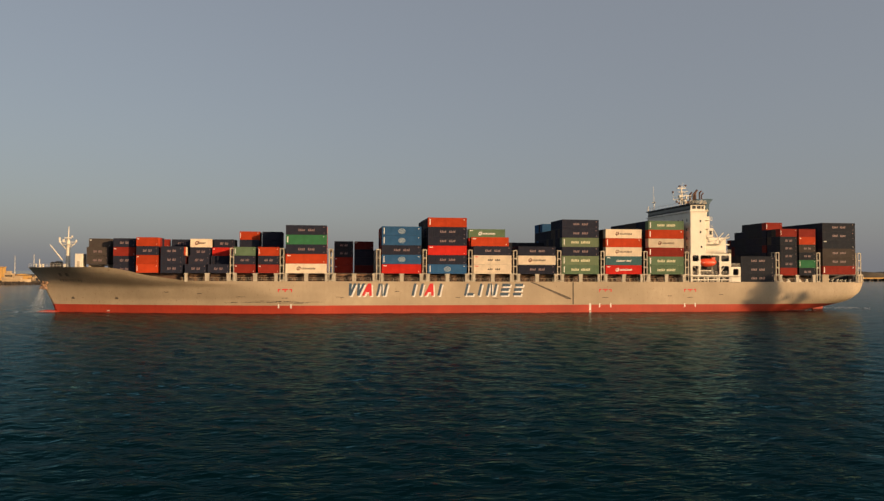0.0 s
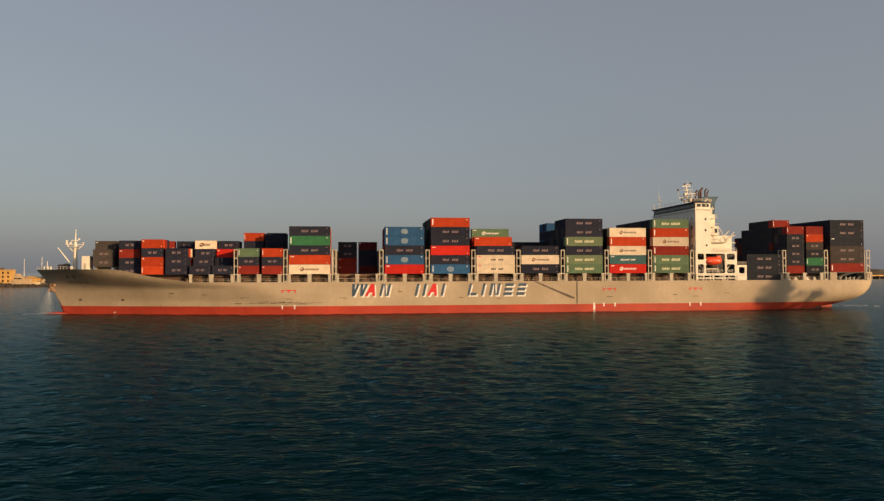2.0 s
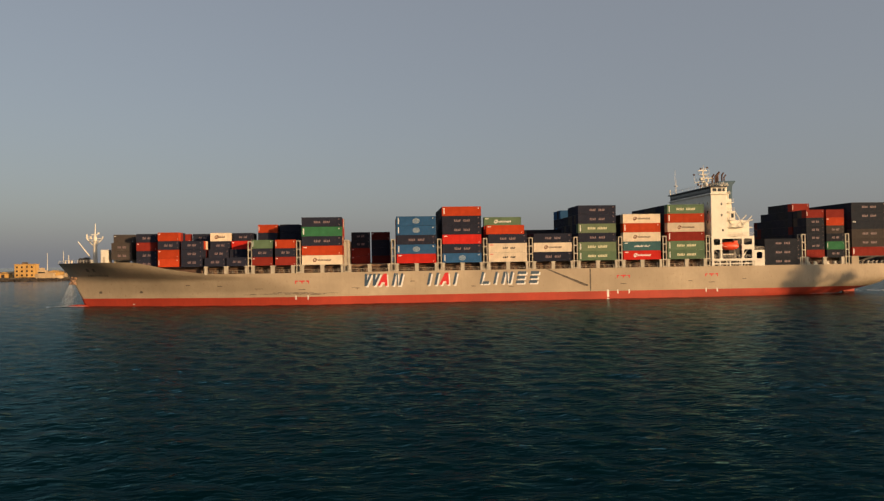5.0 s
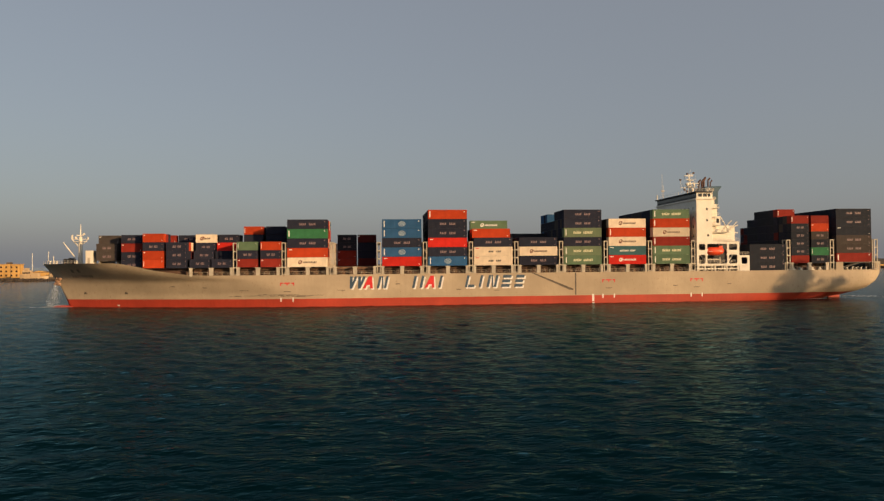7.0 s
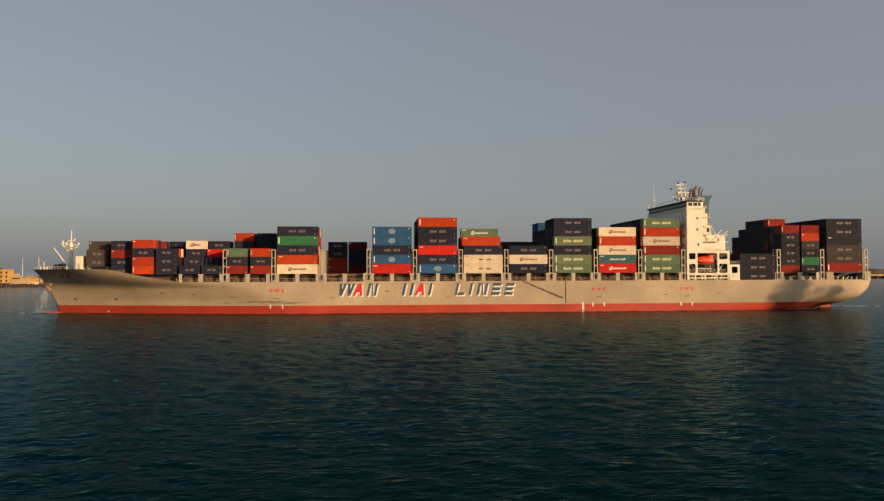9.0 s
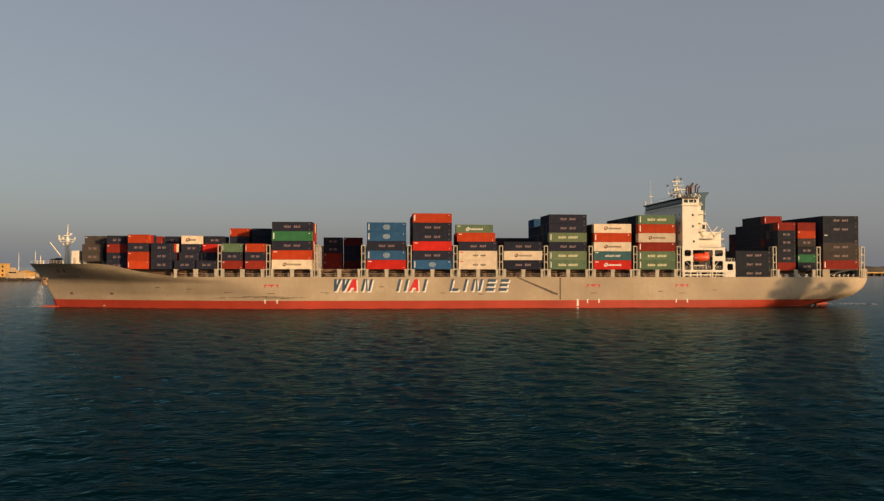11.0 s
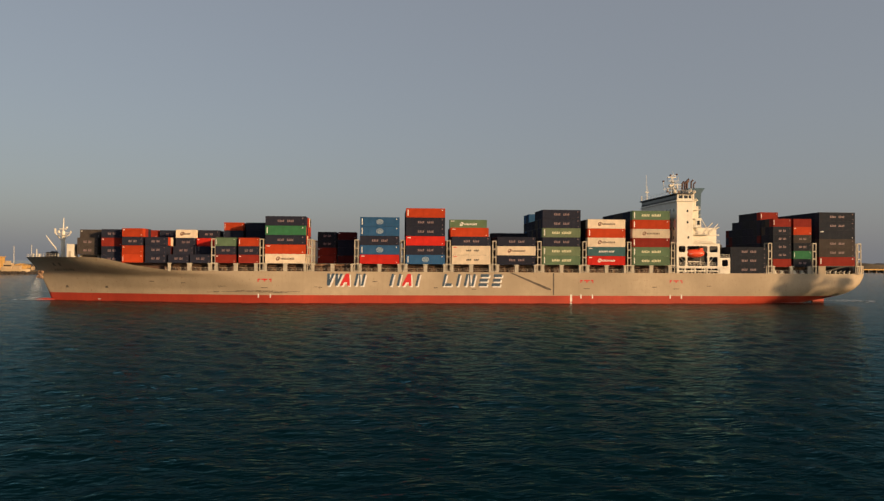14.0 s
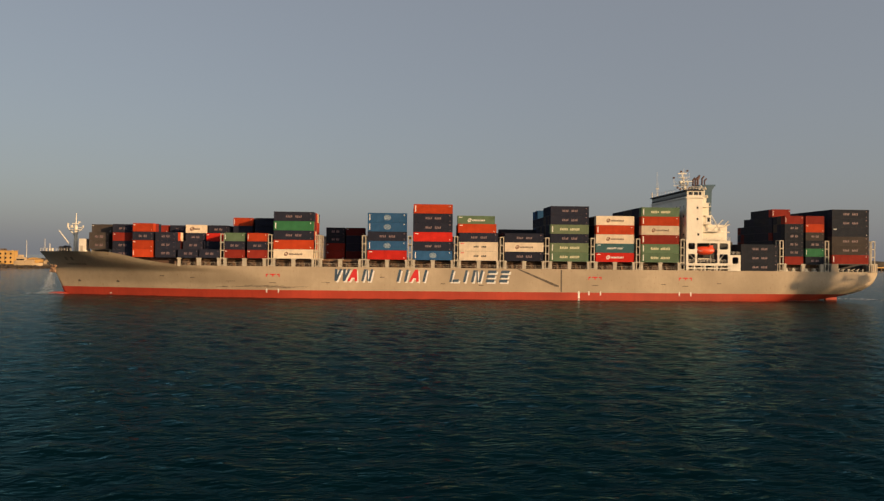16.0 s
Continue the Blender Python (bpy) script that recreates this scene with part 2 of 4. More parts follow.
def hull_skin(levels, xs, top=False):
    """Skin of both sides between two bounds; levels are functions of x."""
    bm = bmesh.new()
    for side in (-1, 1):
        grid = []
        for x in xs:
            col = []
            for lv in levels:
                z = lv(x)
                stem = float(np.interp(z, STEM_Z, STEM_X))
                col.append(bm.verts.new((max(x, stem), B + side * half(max(x, stem), z), z)))
            grid.append(col)
        for a, b2 in zip(grid, grid[1:]):
            for i in range(len(levels) - 1):
                q = (a[i], b2[i], b2[i + 1], a[i + 1])
                bm.faces.new(q if side < 0 else q[::-1])
    bmesh.ops.remove_doubles(bm, verts=bm.verts, dist=0.002)
    for f in bm.faces:
        f.smooth = True
    return bm


def stations():
    return [-79 + 0.5 * i for i in range(40)] + [-59 + 1.5 * i for i in range(50)] + [16 + 6 * i for i in range(18)] + [124 + 2 * i for i in range(31)] + [185 + 0.5 * i for i in range(20)] + [194.8]


XS = stations()
RED_Z = 2.35
hull = part("hull", hull_skin([lambda x, k=k: max(float(np.interp(x, KEEL_X, KEEL_Z)) if x > 140 else -99, RED_Z + (deck_z(x) - RED_Z) * k / 12) for k in range(13)], XS), HULL, ship, "weathered warm grey painted hull")
part("boot_topping", hull_skin([lambda x, k=k: max(float(np.interp(x, KEEL_X, KEEL_Z)) if x > 140 else -99, -2.5 + (RED_Z + 2.5) * k / 4) for k in range(5)], XS), BOOT, ship, "red antifouling band along the waterline")

# deck plate
bm = bmesh.new()
prev = None
for x in XS:
    z = deck_z(x) - 0.25
    stem = float(np.interp(z, STEM_Z, STEM_X))
    xx = max(x, stem + 0.1)
    h = max(0.02, half(xx, z) - 0.02)
    cur = (bm.verts.new((xx, B - h, z)), bm.verts.new((xx, B + h, z)))
    if prev and xx > prev[0].co.x + 1e-4:
        bm.faces.new((prev[0], cur[0], cur[1], prev[1]))
    prev = cur
part("deck", bm, DECK, ship, "dark red-brown steel deck")


def bulwark(name, x0, x1, top, inner=0.25, step=0.5):
    """Upright plate along the near and far hull edge, from the deck edge up to top(x)."""
    for side in (-1, 1):
        bm = bmesh.new()
        xs = [x0 + (x1 - x0) * i / max(1, round((x1 - x0) / step)) for i in range(max(1, round((x1 - x0) / step)) + 1)]
        prev = None
        for x in xs:
            h = half(x, 9.7)
            y0, y1 = B + side * h, B + side * (h - inner)
            zb, zt = deck_z(x) - 0.2, top(x)
            cur = [bm.verts.new(p) for p in ((x, y0, zb), (x, y0, zt), (x, y1, zt), (x, y1, zb))]
            if prev:
                for i in range(4):
                    bm.faces.new((prev[i], prev[(i + 1) % 4], cur[(i + 1) % 4], cur[i]))
            else:
                bm.faces.new(cur)
            prev = cur
        bm.faces.new(prev[::-1])
        bmesh.ops.recalc_face_normals(bm, faces=bm.faces)
        part(name, bm, HULL, ship)


bulwark("stern_pillar", 177.4, 179.8, lambda x: 12.2)
bulwark("stern_bulwark", 190.6, 194.7, lambda x: 12.3 if x > 191.9 else 9.8 + 2.5 * max(0, (x - 190.6) / 1.3) ** 2)
# transom wall at the stern
bm = bmesh.new()
h = half(194.7, 9.7)
box(bm, 194.5, 194.8, B - h, B + h, 9.2, 12.3)
part("transom_rail", bm, HULL, ship)
# bulb at the foot of the stem
bm = bmesh.new()
bmesh.ops.create_uvsphere(bm, u_segments=20, v_segments=12, radius=1, matrix=Matrix.Translation((-72.5, B, -1.25)) @ Matrix.Diagonal((4.8, 2.2, 1.75, 1)))
for f in bm.faces:
    f.smooth = True
part("bulbous_bow", bm, BOOT, ship, "red bulbous bow breaking the surface")
# rudder head at the stern
part("rudder", bevelled(boxes((185.0, 189.2, B - 0.5, B + 0.5, -2, 2.0)), 0.15), BOOT, ship, "red rudder top above the water")

# hatch coaming and covers under the boxes, from the forecastle to the stern
BAYS = [-42.75, -28.9, -15.0, 0.0, 14.45, 29.0, 43.3, 57.7, 72.1, 86.5, 101.05, 115.65]
for x in BAYS + [162.3]:
    m = DECK if x < -40 else BROWN
    part("hatch_coaming", boxes((x + 0.3, x + 11.9, 3.2, 29.0, 9.4, 11.2)), DECK, ship)
    part("hatch_cover", bevelled(boxes((x - 0.1, x + 12.3, 2.95, 29.3, 11.25, 12.0)), 0.06), m, ship, "steel hatch cover")

# open mooring deck under the aftermost stack
part("hatch_cover", boxes((177.0, 190.8, 0.6, 31.6, 11.9, 12.2)), DARK, ship, "dark steel platform over the mooring deck")
# the recess's shade is put into this bulkhead's dark colour
part("mooring_bulkhead", boxes((177.0, 194, 9.0, 9.3, 9.4, 12.0)), DARK, ship, "bulkhead painted dark as the mooring deck's shade")
for i, (x, r) in enumerate(((180.6, 0.5), (182.2, 0.38), (184.0, 0.62), (185.6, 0.35), (187.0, 0.5), (188.8, 0.4))):
    bm = bmesh.new()
    tube(bm, (x, 1.4, 9.5), (x, 1.4, 10.1 + 0.25 * (i % 3)), r * 0.35, r * 0.5, 8)
    tube(bm, (x - 0.5, 1.9, 10.0), (x + 0.9, 1.9, 10.6), 0.09, 0.09, 6)
    part("mooring_bollard", bm, WHITE, ship)
for x in (163.4, 165.8, 170.0, 172.6):
    bm = bmesh.new()
    tube(bm, (x, 1.2, 10.2), (x + 0.01, 2.2, 10.2), 0.42, 0.42, 12)
    box(bm, x - 0.6, x + 0.8, 1.3, 2.1, 9.5, 9.9)
    part("mooring_winch", bm, WHITE, ship)


def pedestals(x):
    """Supports of the outer row at the hull side, with braces and rail."""
    for a, w in ((-0.25, 0.75), (5.55, 1.15), (11.75, 0.75)):
        part("container_pedestal", boxes((x + a, x + a + w, 0.25, 1.0, 9.5, 12.05), (x + a - 0.15, x + a + w + 0.15, 0.2, 2.9, 11.75, 12.07)), TAN, ship)
    bm = bmesh.new()
    for s in (0.7, 6.9):
        box(bm, x + s, x + s + 4.6, 2.2, 2.5, 10.6, 10.8)
        box(bm, x + s, x + s + 4.6, 2.4, 2.6, 11.35, 11.6)
        tube(bm, (x + s + 0.6, 2.0, 9.6), (x + s + 2.2, 2.4, 11.6), 0.11, n=5)
        tube(bm, (x + s + 4.2, 2.0, 9.6), (x + s + 3.1, 2.4, 11.6), 0.11, n=5)
        box(bm, x + s + 1.6, x + s + 2.3, 1.6, 2.3, 9.5, 10.5)
    part("walkway_brace", bm, BROWN, ship)
    bm = bmesh.new()
    for z in (10.2, 10.7):
        tube(bm, (x - 0.9, 0.22, z), (x + 13.2, 0.22, z), 0.03, n=4)
    for i in range(10):
        tube(bm, (x - 0.9 + 1.5 * i, 0.22, 9.6), (x - 0.9 + 1.5 * i, 0.22, 10.7), 0.03, n=4)
    part("side_rail", bm, TAN, ship)


for x in BAYS[1:] + [162.3]:
    pedestals(x)


def lashing_bridge(x, zt, w=1.05, ys=(0.35, 5.2, 10.2, 16.1, 22, 27, 31.6)):
    """Ladder-like steel frame between two bays, across the ship."""
    lb = new("lashing_bridge")
    lb.parent = ship
    lb["label"] = "buff steel lashing bridge between container bays"
    for y in ys:
        bm = bmesh.new()
        for xx in (x, x + w):
            box(bm, xx - 0.13, xx + 0.13, y, y + 0.3, 9.5, zt)
        zz = [9.9, 12.1, 14.4, 16.9, zt - 0.14]
        for z in zz:
            box(bm, x, x + w, y + 0.03, y + 0.27, z - 0.14, z + 0.14)
        part("post", bm, TAN, lb)
    bm = bmesh.new()
    for z in (14.6, 17.1, zt):
        box(bm, x - 0.05, x + w + 0.05, 0.35, ys[-1] + 0.3, z - 0.06, z + 0.04)
    part("catwalk", bm, TAN, lb)
    bm = bmesh.new()
    for xx in (x - 0.75, x + w + 0.75):
        box(bm, xx - 0.11, xx + 0.11, 0.3, 0.55, 9.5, 12.2)
    box(bm, x - 0.8, x + w + 0.8, 0.3, 0.55, 11.9, 12.15)
    part("foot_frame", bm, TAN, lb)


for x in (-16.15, -1.6, 12.95, 27.4, 41.75, 56.15, 70.6, 85.0, 99.5, 114.1, 128.45, 160.75, 175.75, 191.05):
    lashing_bridge(x, 19.6, ys=(0.35, 2.6) if x > 150 else (0.35, 5.2, 10.2, 16.1, 22, 27, 31.6))

# ---- containers ----
def container_mesh(L, H, pitch, W=2.438):
    """A box with corner posts, rails and pressed corrugations; base at its near left bottom corner."""
    bm = bmesh.new()
    p = 0.13
    for x0, x1 in ((0, p), (L - p, L)):
        for y0, y1 in ((0, p), (W - p, W)):
            box(bm, x0, x1, y0, y1, 0, H)
    for z0, z1 in ((0.02, 0.16), (H - 0.12, H - 0.01)):
        for y0, y1 in ((0.01, 0.1), (W - 0.1, W - 0.01)):
            box(bm, p, L - p, y0, y1, z0, z1)
        for x0, x1 in ((0.01, 0.1), (L - 0.1, L - 0.01)):
            box(bm, x0, x1, p, W - p, z0, z1)

    def wall(along, depth_at, n, start, end):
        """Pressed sheet from z 0.16 to H - 0.12."""
        prev = None
        step = (end - start) / n
        for i in range(n):
            for off, d in ((0, 0.02), (0.28, 0.02), (0.5, 0.055), (0.78, 0.055)):
                s = start + (i + off) * step
                cur = [bm.verts.new(along(s, depth_at(d), z)) for z in (0.15, H - 0.11)]
                if prev:
                    bm.faces.new((prev[0], cur[0], cur[1], prev[1]))
                prev = cur
        cur = [bm.verts.new(along(end, depth_at(0.02), z)) for z in (0.15, H - 0.11)]
        bm.faces.new((prev[0], cur[0], cur[1], prev[1]))

    n = round((L - 2 * p) / pitch)
    wall(lambda s, d, z: (s, d, z), lambda d: d, n, p, L - p)
    wall(lambda s, d, z: (s, d, z), lambda d: W - d, n, p, L - p)
    wall(lambda s, d, z: (d, s, z), lambda d: d, 8, p, W - p)
    wall(lambda s, d, z: (d, s, z), lambda d: L - d, 4, p, W - p)
    box(bm, 0.05, L - 0.05, 0.05, W - 0.05, H - 0.06, H - 0.02)
    box(bm, 0.05, L - 0.05, 0.05, W - 0.05, 0.04, 0.1)
    me = bpy.data.meshes.new("container_%d" % round(L))
    bmesh.ops.recalc_face_normals(bm, faces=bm.faces)
    bm.to_mesh(me)
    bm.free()
    me.materials.append(PAINT["navy"])
    return me


H40, H20 = 2.896, 2.591
BODY = {40: container_mesh(12.192, H40, 0.28), 20: container_mesh(6.058, H20, 0.28)}


def door_mesh(L, H, W=2.438):
    """Two door leaves with their locking bars at the aft end."""
    bm = bmesh.new()
    for y0, y1 in ((0.14, W / 2 - 0.015), (W / 2 + 0.015, W - 0.14)):
        box(bm, L - 0.03, L + 0.01, y0, y1, 0.17, H - 0.13)
    for y in (0.45, 0.9, 1.53, 1.98):
        tube(bm, (L + 0.03, y, 0.12), (L + 0.03, y, H - 0.1), 0.022, n=5)
    me = bpy.data.meshes.new("door")
    bm.to_mesh(me)
    bm.free()
    me.materials.append(PAINT["navy"])
    return me


DOOR = {40: door_mesh(12.192, H40), 20: door_mesh(6.058, H20)}


def stencil_mesh(kind, L, H):
    """Plain bars and discs for the painted marks on a long side."""
    bm = bmesh.new()
    mats = []

    def bar(x0, x1, z0, z1, slant=0.0):
        prism(bm, [(x0, z0), (x1, z0), (x1 + slant, z1), (x0 + slant, z1)], -0.004, 0.03)

    def comb(x0, x1, n, h, gap=0.25, lean=0.08):
        """One word as a single toothed bar."""
        w = (x1 - x0) / n
        pts = [(x0, z - h)]
        pts.append((x1 - gap * w, z - h))
        for i in range(n - 1, -1, -1):
            a, b2 = x0 + i * w, x0 + (i + 1 - gap) * w
            top = z + h * (1.0 if (i * 7 + n) % 3 else 0.75)
            pts += [(b2 + lean, top), (a + lean, top)]
            if i:
                pts += [(a + 0.3 * lean, z - h + 0.14), (a - gap * w + 0.3 * lean, z - h + 0.14)]
        prism(bm, pts, -0.004, 0.03)

    cx = L / 2
    k = L / 12.2
    z = H * 0.5
    if kind in ("word_a", "word_b"):        # two short words
        x0 = -2.4 if kind == "word_a" else 0.5
        comb(cx + x0 * k, cx + (x0 + 2.1) * k, 4, 0.34, 0.42)
    elif kind == "corner":
        bar(L - 1.0 * k, L - 0.72 * k, H - 0.75, H - 0.45)
    elif kind == "foot":
        bar(L - 0.9 * k, L - 0.7 * k, 0.45, 0.7)
    elif kind == "panel":
        bar(0.5 * k, 0.76 * k, 0.5, H - 0.45)
    elif kind in ("pair_a", "pair_b"):      # two longer words
        x0, m = (-3.1, 5) if kind == "pair_a" else (0.1, 6)
        comb(cx + x0 * k, cx + (x0 + 0.52 * m) * k, m, 0.36, 0.32)
    elif kind in ("bars_a", "bars_b"):      # black words, spaced wide
        x0 = -1.6 if kind == "bars_a" else 0.8
        comb(cx + x0 * k, cx + (x0 + 1.7) * k, 3, 0.26, 0.35)
    elif kind == "ring":      # pale oval badge with two bands
        def oval(a, r):
            return (cx + 1.1 * r * math.cos(a * math.pi / 8), z + 0.80 * r * math.sin(a * math.pi / 8))

        for a in range(16):
            prism(bm, [oval(a, 1), oval(a + 1, 1), oval(a + 1, 0.8), oval(a, 0.8)], -0.004, 0.03)
        for dz in (-0.34, 0, 0.34):
            w = 0.62 if dz else 0.78
            bar(cx - w, cx + w, z + dz - 0.11, z + dz + 0.11)
    elif kind == "script":    # a flowing word as slanted strokes
        comb(cx - 2.6 * k, cx + 0.4 * k, 6, 0.28, 0.5, 0.35)
        comb(cx + 0.7 * k, cx + 2.5 * k, 4, 0.28, 0.5, 0.35)
    elif kind == "disc":      # disc and a word beside it
        def at(a, r):
            c, s = math.cos(a * math.pi / 7), math.sin(a * math.pi / 7)
            return (cx - 2.2 * k + r * c + 0.25 * r * s, z + r * s)

        for a in range(14):
            prism(bm, [at(a, 0.62), at(a + 1, 0.62), at(a + 1, 0.36), at(a, 0.36)], -0.004, 0.03)
        prism(bm, [at(9, 0.62), at(10.5, 0.62), at(2.5, 0.4), at(1.5, 0.4)], -0.006, 0.03)
    elif kind == "discword":
        comb(cx - 1.4 * k, cx + 2.9 * k, 9, 0.27, 0.4, 0.06)
    elif kind == "tag":       # a short mark at the upper corner and a pale panel at the edge
        bar(0.45 * k, 1.5 * k, H - 0.62, H - 0.38)
    elif kind == "edge":
        bar(0.4 * k, 0.72 * k, 0.55, H - 0.5)
    me = bpy.data.meshes.new(kind + "_mark")
    bm.to_mesh(me)
    bm.free()
    me.materials.append(MARKW)
    return me


STENCIL = {}


def set_material(ob, mat):
    ob.material_slots[0].link = "OBJECT"
    ob.material_slots[0].material = mat


MARKS = {"w": (("word_a", "p"), ("word_b", "p"), ("corner", "p"), ("foot", "p")), "g": (("pair_a", "y"), ("pair_b", "y"), ("panel", "w")), "o": (("ring", "o"), ("panel", "w"), ("corner", "w")),
         "s": (("script", "w"), ("tag", "w")), "k": (("bars_a", "k"), ("bars_b", "k"), ("tag", "r")), "i": (("disc", "d"), ("discword", "b")),
         "j": (("disc", "w"), ("discword", "w"), ("tag", "w")), "t": (("tag", "w"), ("foot", "w")), "e": (("edge", "w"), ("corner", "w")), "": ()}
MARK_MAT = {"p": LOGO_P, "y": LOGO_Y, "w": MARKW, "k": LOGO_K, "o": LOGO_O, "r": MARKR, "d": LOGO_D, "b": LOGO_B}


def container(x, y, z, size, spec, outer):
    """spec: paint and mark, such as 'navy w'."""
    paint, _, mark = spec.partition(" ")
    ob = new("shipping_container", BODY[size])
    set_material(ob, PAINT[paint])
    words = PAINTS[paint][1]
    marks = {"w": "two pale stencilled words", "g": "pale yellow stencilled words", "o": "a pale oval badge", "s": "a white script word", "k": "black stencilled words",
             "i": "a brown ring and word", "j": "a white disc and word", "t": "a small white corner mark", "e": "a white edge panel", "": "plain corrugated sides"}[mark]
    tagged(ob, f"{words} {'forty' if size == 40 else 'twenty'}-foot steel container with {marks}", "container", "containers stacked on the ship")
    MOVERS.append((ob, Matrix.Translation((x, y, z))))
    d = new("door", DOOR[size])
    set_material(d, PAINT[paint])
    d.parent = ob
    if outer:
        L, H = (12.192, H40) if size == 40 else (6.058, H20)
        for kind, mk in MARKS[mark]:
            if (kind, size) not in STENCIL:
                STENCIL[kind, size] = stencil_mesh(kind, L, H)
            s = new("painted_mark", STENCIL[kind, size])
            set_material(s, MARK_MAT[mk])
            s.parent = ob


ROW = 2.46
rng = random.Random(4)
FILL = ["navy w", "navy w", "slate w", "navy", "maroon t", "red t", "orange e", "grey", "blue o", "green g", "navy"]


def stack(x, size, z, specs, row=0.0, y0=0.3):
    H = H40 if size == 40 else H20
    for i, s in enumerate(specs):
        container(x, y0 + ROW * row, z + i * (H + 0.022), size, s, True)


INNER = []     # boxes of the inner rows: x, y, z, size, paint


def fill(x, size, z, tiers, rows, pool=FILL):
    H = H40 if size == 40 else H20
    for r in rows:
        for i in range(tiers):
            INNER.append((x, 0.3 + ROW * r, z + i * (H + 0.022), size, rng.choice(pool).split()[0]))


def inner_rows():
    """The boxes of the inner rows, of which little more than the ends show, as one mesh."""
    names = list(PAINT)
    base = {}
    for size in (40, 20):
        me = BODY[size]
        co = np.empty(len(me.vertices) * 3)
        me.vertices.foreach_get("co", co)
        base[size] = (co.reshape(-1, 3), [tuple(f.vertices) for f in me.polygons])
    vs, fs, mats, k = [], [], [], 0
    for x, y, z, size, paint in INNER:
        co, faces = base[size]
        vs.append(co + np.array((x, y, z)))
        fs += [tuple(i + k for i in f) for f in faces]
        mats += [names.index(paint)] * len(faces)
        k += len(co)
    me = bpy.data.meshes.new("inner_containers")
    me.from_pydata(np.concatenate(vs).tolist(), [], fs)
    for n in names:
        me.materials.append(PAINT[n])
    me.polygons.foreach_set("material_index", mats)
    ob = new("inner_containers", me)
    tagged(ob, "rows of mixed dark steel containers stowed behind the outer row", "containers", kind="stuff")
    MOVERS.append((ob, Matrix.Identity(4)))


def load_containers():
    Z = 12.1
    dk = ["navy w", "slate w", "navy", "grey"]
    # forward twenty-foot bays
    stack(-58.3, 20, 14.5, ["grey w", "grey w"], 2.2)
    stack(-58.3, 20, 14.5, ["grey", "slate", "grey t"], 2.95)
    fill(-58.3, 20, 14.5, 3, (4.0, 5.0, 6.0), dk)
    stack(-50.0, 20, 11.85, ["navy w", "navy w", "red t", "navy w"], 1.15)
    fill(-50.0, 20, 11.85, 4, (2.3, 3.3, 4.3, 5.3), dk)
    stack(-42.8, 20, Z, ["orange e", "orange t", "navy w", "orange t"])
    fill(-42.8, 20, Z, 4, (1, 2), ["orange e", "navy w", "red t", "cream"])
    fill(-42.8, 20, Z, 3, (3, 4), FILL)
    stack(-42.8, 20, Z, ["navy", "navy", "navy", "red t"], 5.4)
    stack(-35.95, 20, Z, ["navy w", "navy w", "navy w"])
    stack(-35.95, 20, Z, ["navy w", "navy", "orange e"], 1)
    stack(-35.95, 20, Z, ["navy", "maroon", "cream"], 2)
    fill(-35.95, 20, Z, 3, (3, 4), dk + ["red t"])
    stack(-35.95, 20, Z, ["navy", "navy", "navy", "navy w"], 5.4)
    stack(-29.1, 20, Z, ["navy w"])
    stack(-29.1, 20, Z, ["navy w"], 1)
    stack(-29.1, 20, Z, ["navy w", "navy w"], 2)
    stack(-29.1, 20, Z, ["navy w", "navy w", "navy w", "cream i"], 3)
    fill(-29.1, 20, Z, 4, (4, 5, 6), dk)
    stack(-22.6, 20, Z, ["navy w"])
    stack(-22.6, 20, Z, ["navy w"], 1)
    stack(-22.6, 20, Z, ["navy", "navy"], 2)
    stack(-22.6, 20, Z, ["navy", "navy", "bred t"], 3)
    stack(-22.6, 20, Z, ["navy", "navy", "navy", "navy w"], 4)
    fill(-22.6, 20, Z, 4, (5, 6), dk)
    stack(-15.0, 20, Z, ["red t", "navy w", "green e"])
    stack(-8.05, 20, Z, ["red t", "navy w", "orange e"])
    for x, c in ((-15.0, "orange e"), (-8.05, "navy")):
        fill(x, 20, Z, 3, (1, 2), dk)
        stack(x, 20, Z, ["navy", "maroon", "navy", "navy", c], 4.4)
        fill(x, 20, Z, 5, (5.4, 6.4), dk)
    # forty-foot bays
    stack(0, 40, Z, ["cream i", "orange t", "navy w", "dgreen e", "navy w"])
    fill(0, 40, Z, 5, (1, 2, 3, 4, 5), ["orange e", "navy w", "red t", "orange e", "cream", "grey"])
    stack(14.4, 20, Z, ["red t", "red t", "slate w", "slate w"], 6.2)
    stack(21.0, 20, Z, ["maroon", "navy", "navy", "maroon t"], 6.2)
    for x in (14.4, 21.0):
        fill(x, 20, Z, 4, (7.2, 8.2), dk + ["maroon"])
    stack(29.0, 40, Z, ["bred t", "blue o", "navy w", "blue o", "blue o"])
    fill(29.0, 40, Z, 5, range(1, 8))
    stack(43.3, 40, Z, ["blue o", "navy w", "bred t", "navy w", "navy w", "orange e"])
    fill(43.3, 40, Z, 6, range(1, 11), dk)
    stack(57.7, 40, Z, ["cream k", "cream k", "navy w"])
    stack(57.5, 40, Z, ["navy", "navy", "navy", "orange t"], 1.2)
    fill(57.7, 40, Z, 3, (2.3,), dk)
    stack(57.7, 40, Z, ["navy", "navy", "red", "bred t", "green j"], 3.6)
    fill(57.7, 40, Z, 4, (4.6, 5.6), dk)
    stack(72.1, 40, Z, ["navy w", "cream i", "navy w"])
    fill(72.1, 40, Z, 3, range(1, 5), dk)
    for x in (72.1, 78.2):
        fill(x, 20, Z, 4, (5.2, 6.2), dk)
    stack(86.5, 40, Z, ["green g", "lgreen g", "navy w", "lgreen g", "navy w", "navy w"])
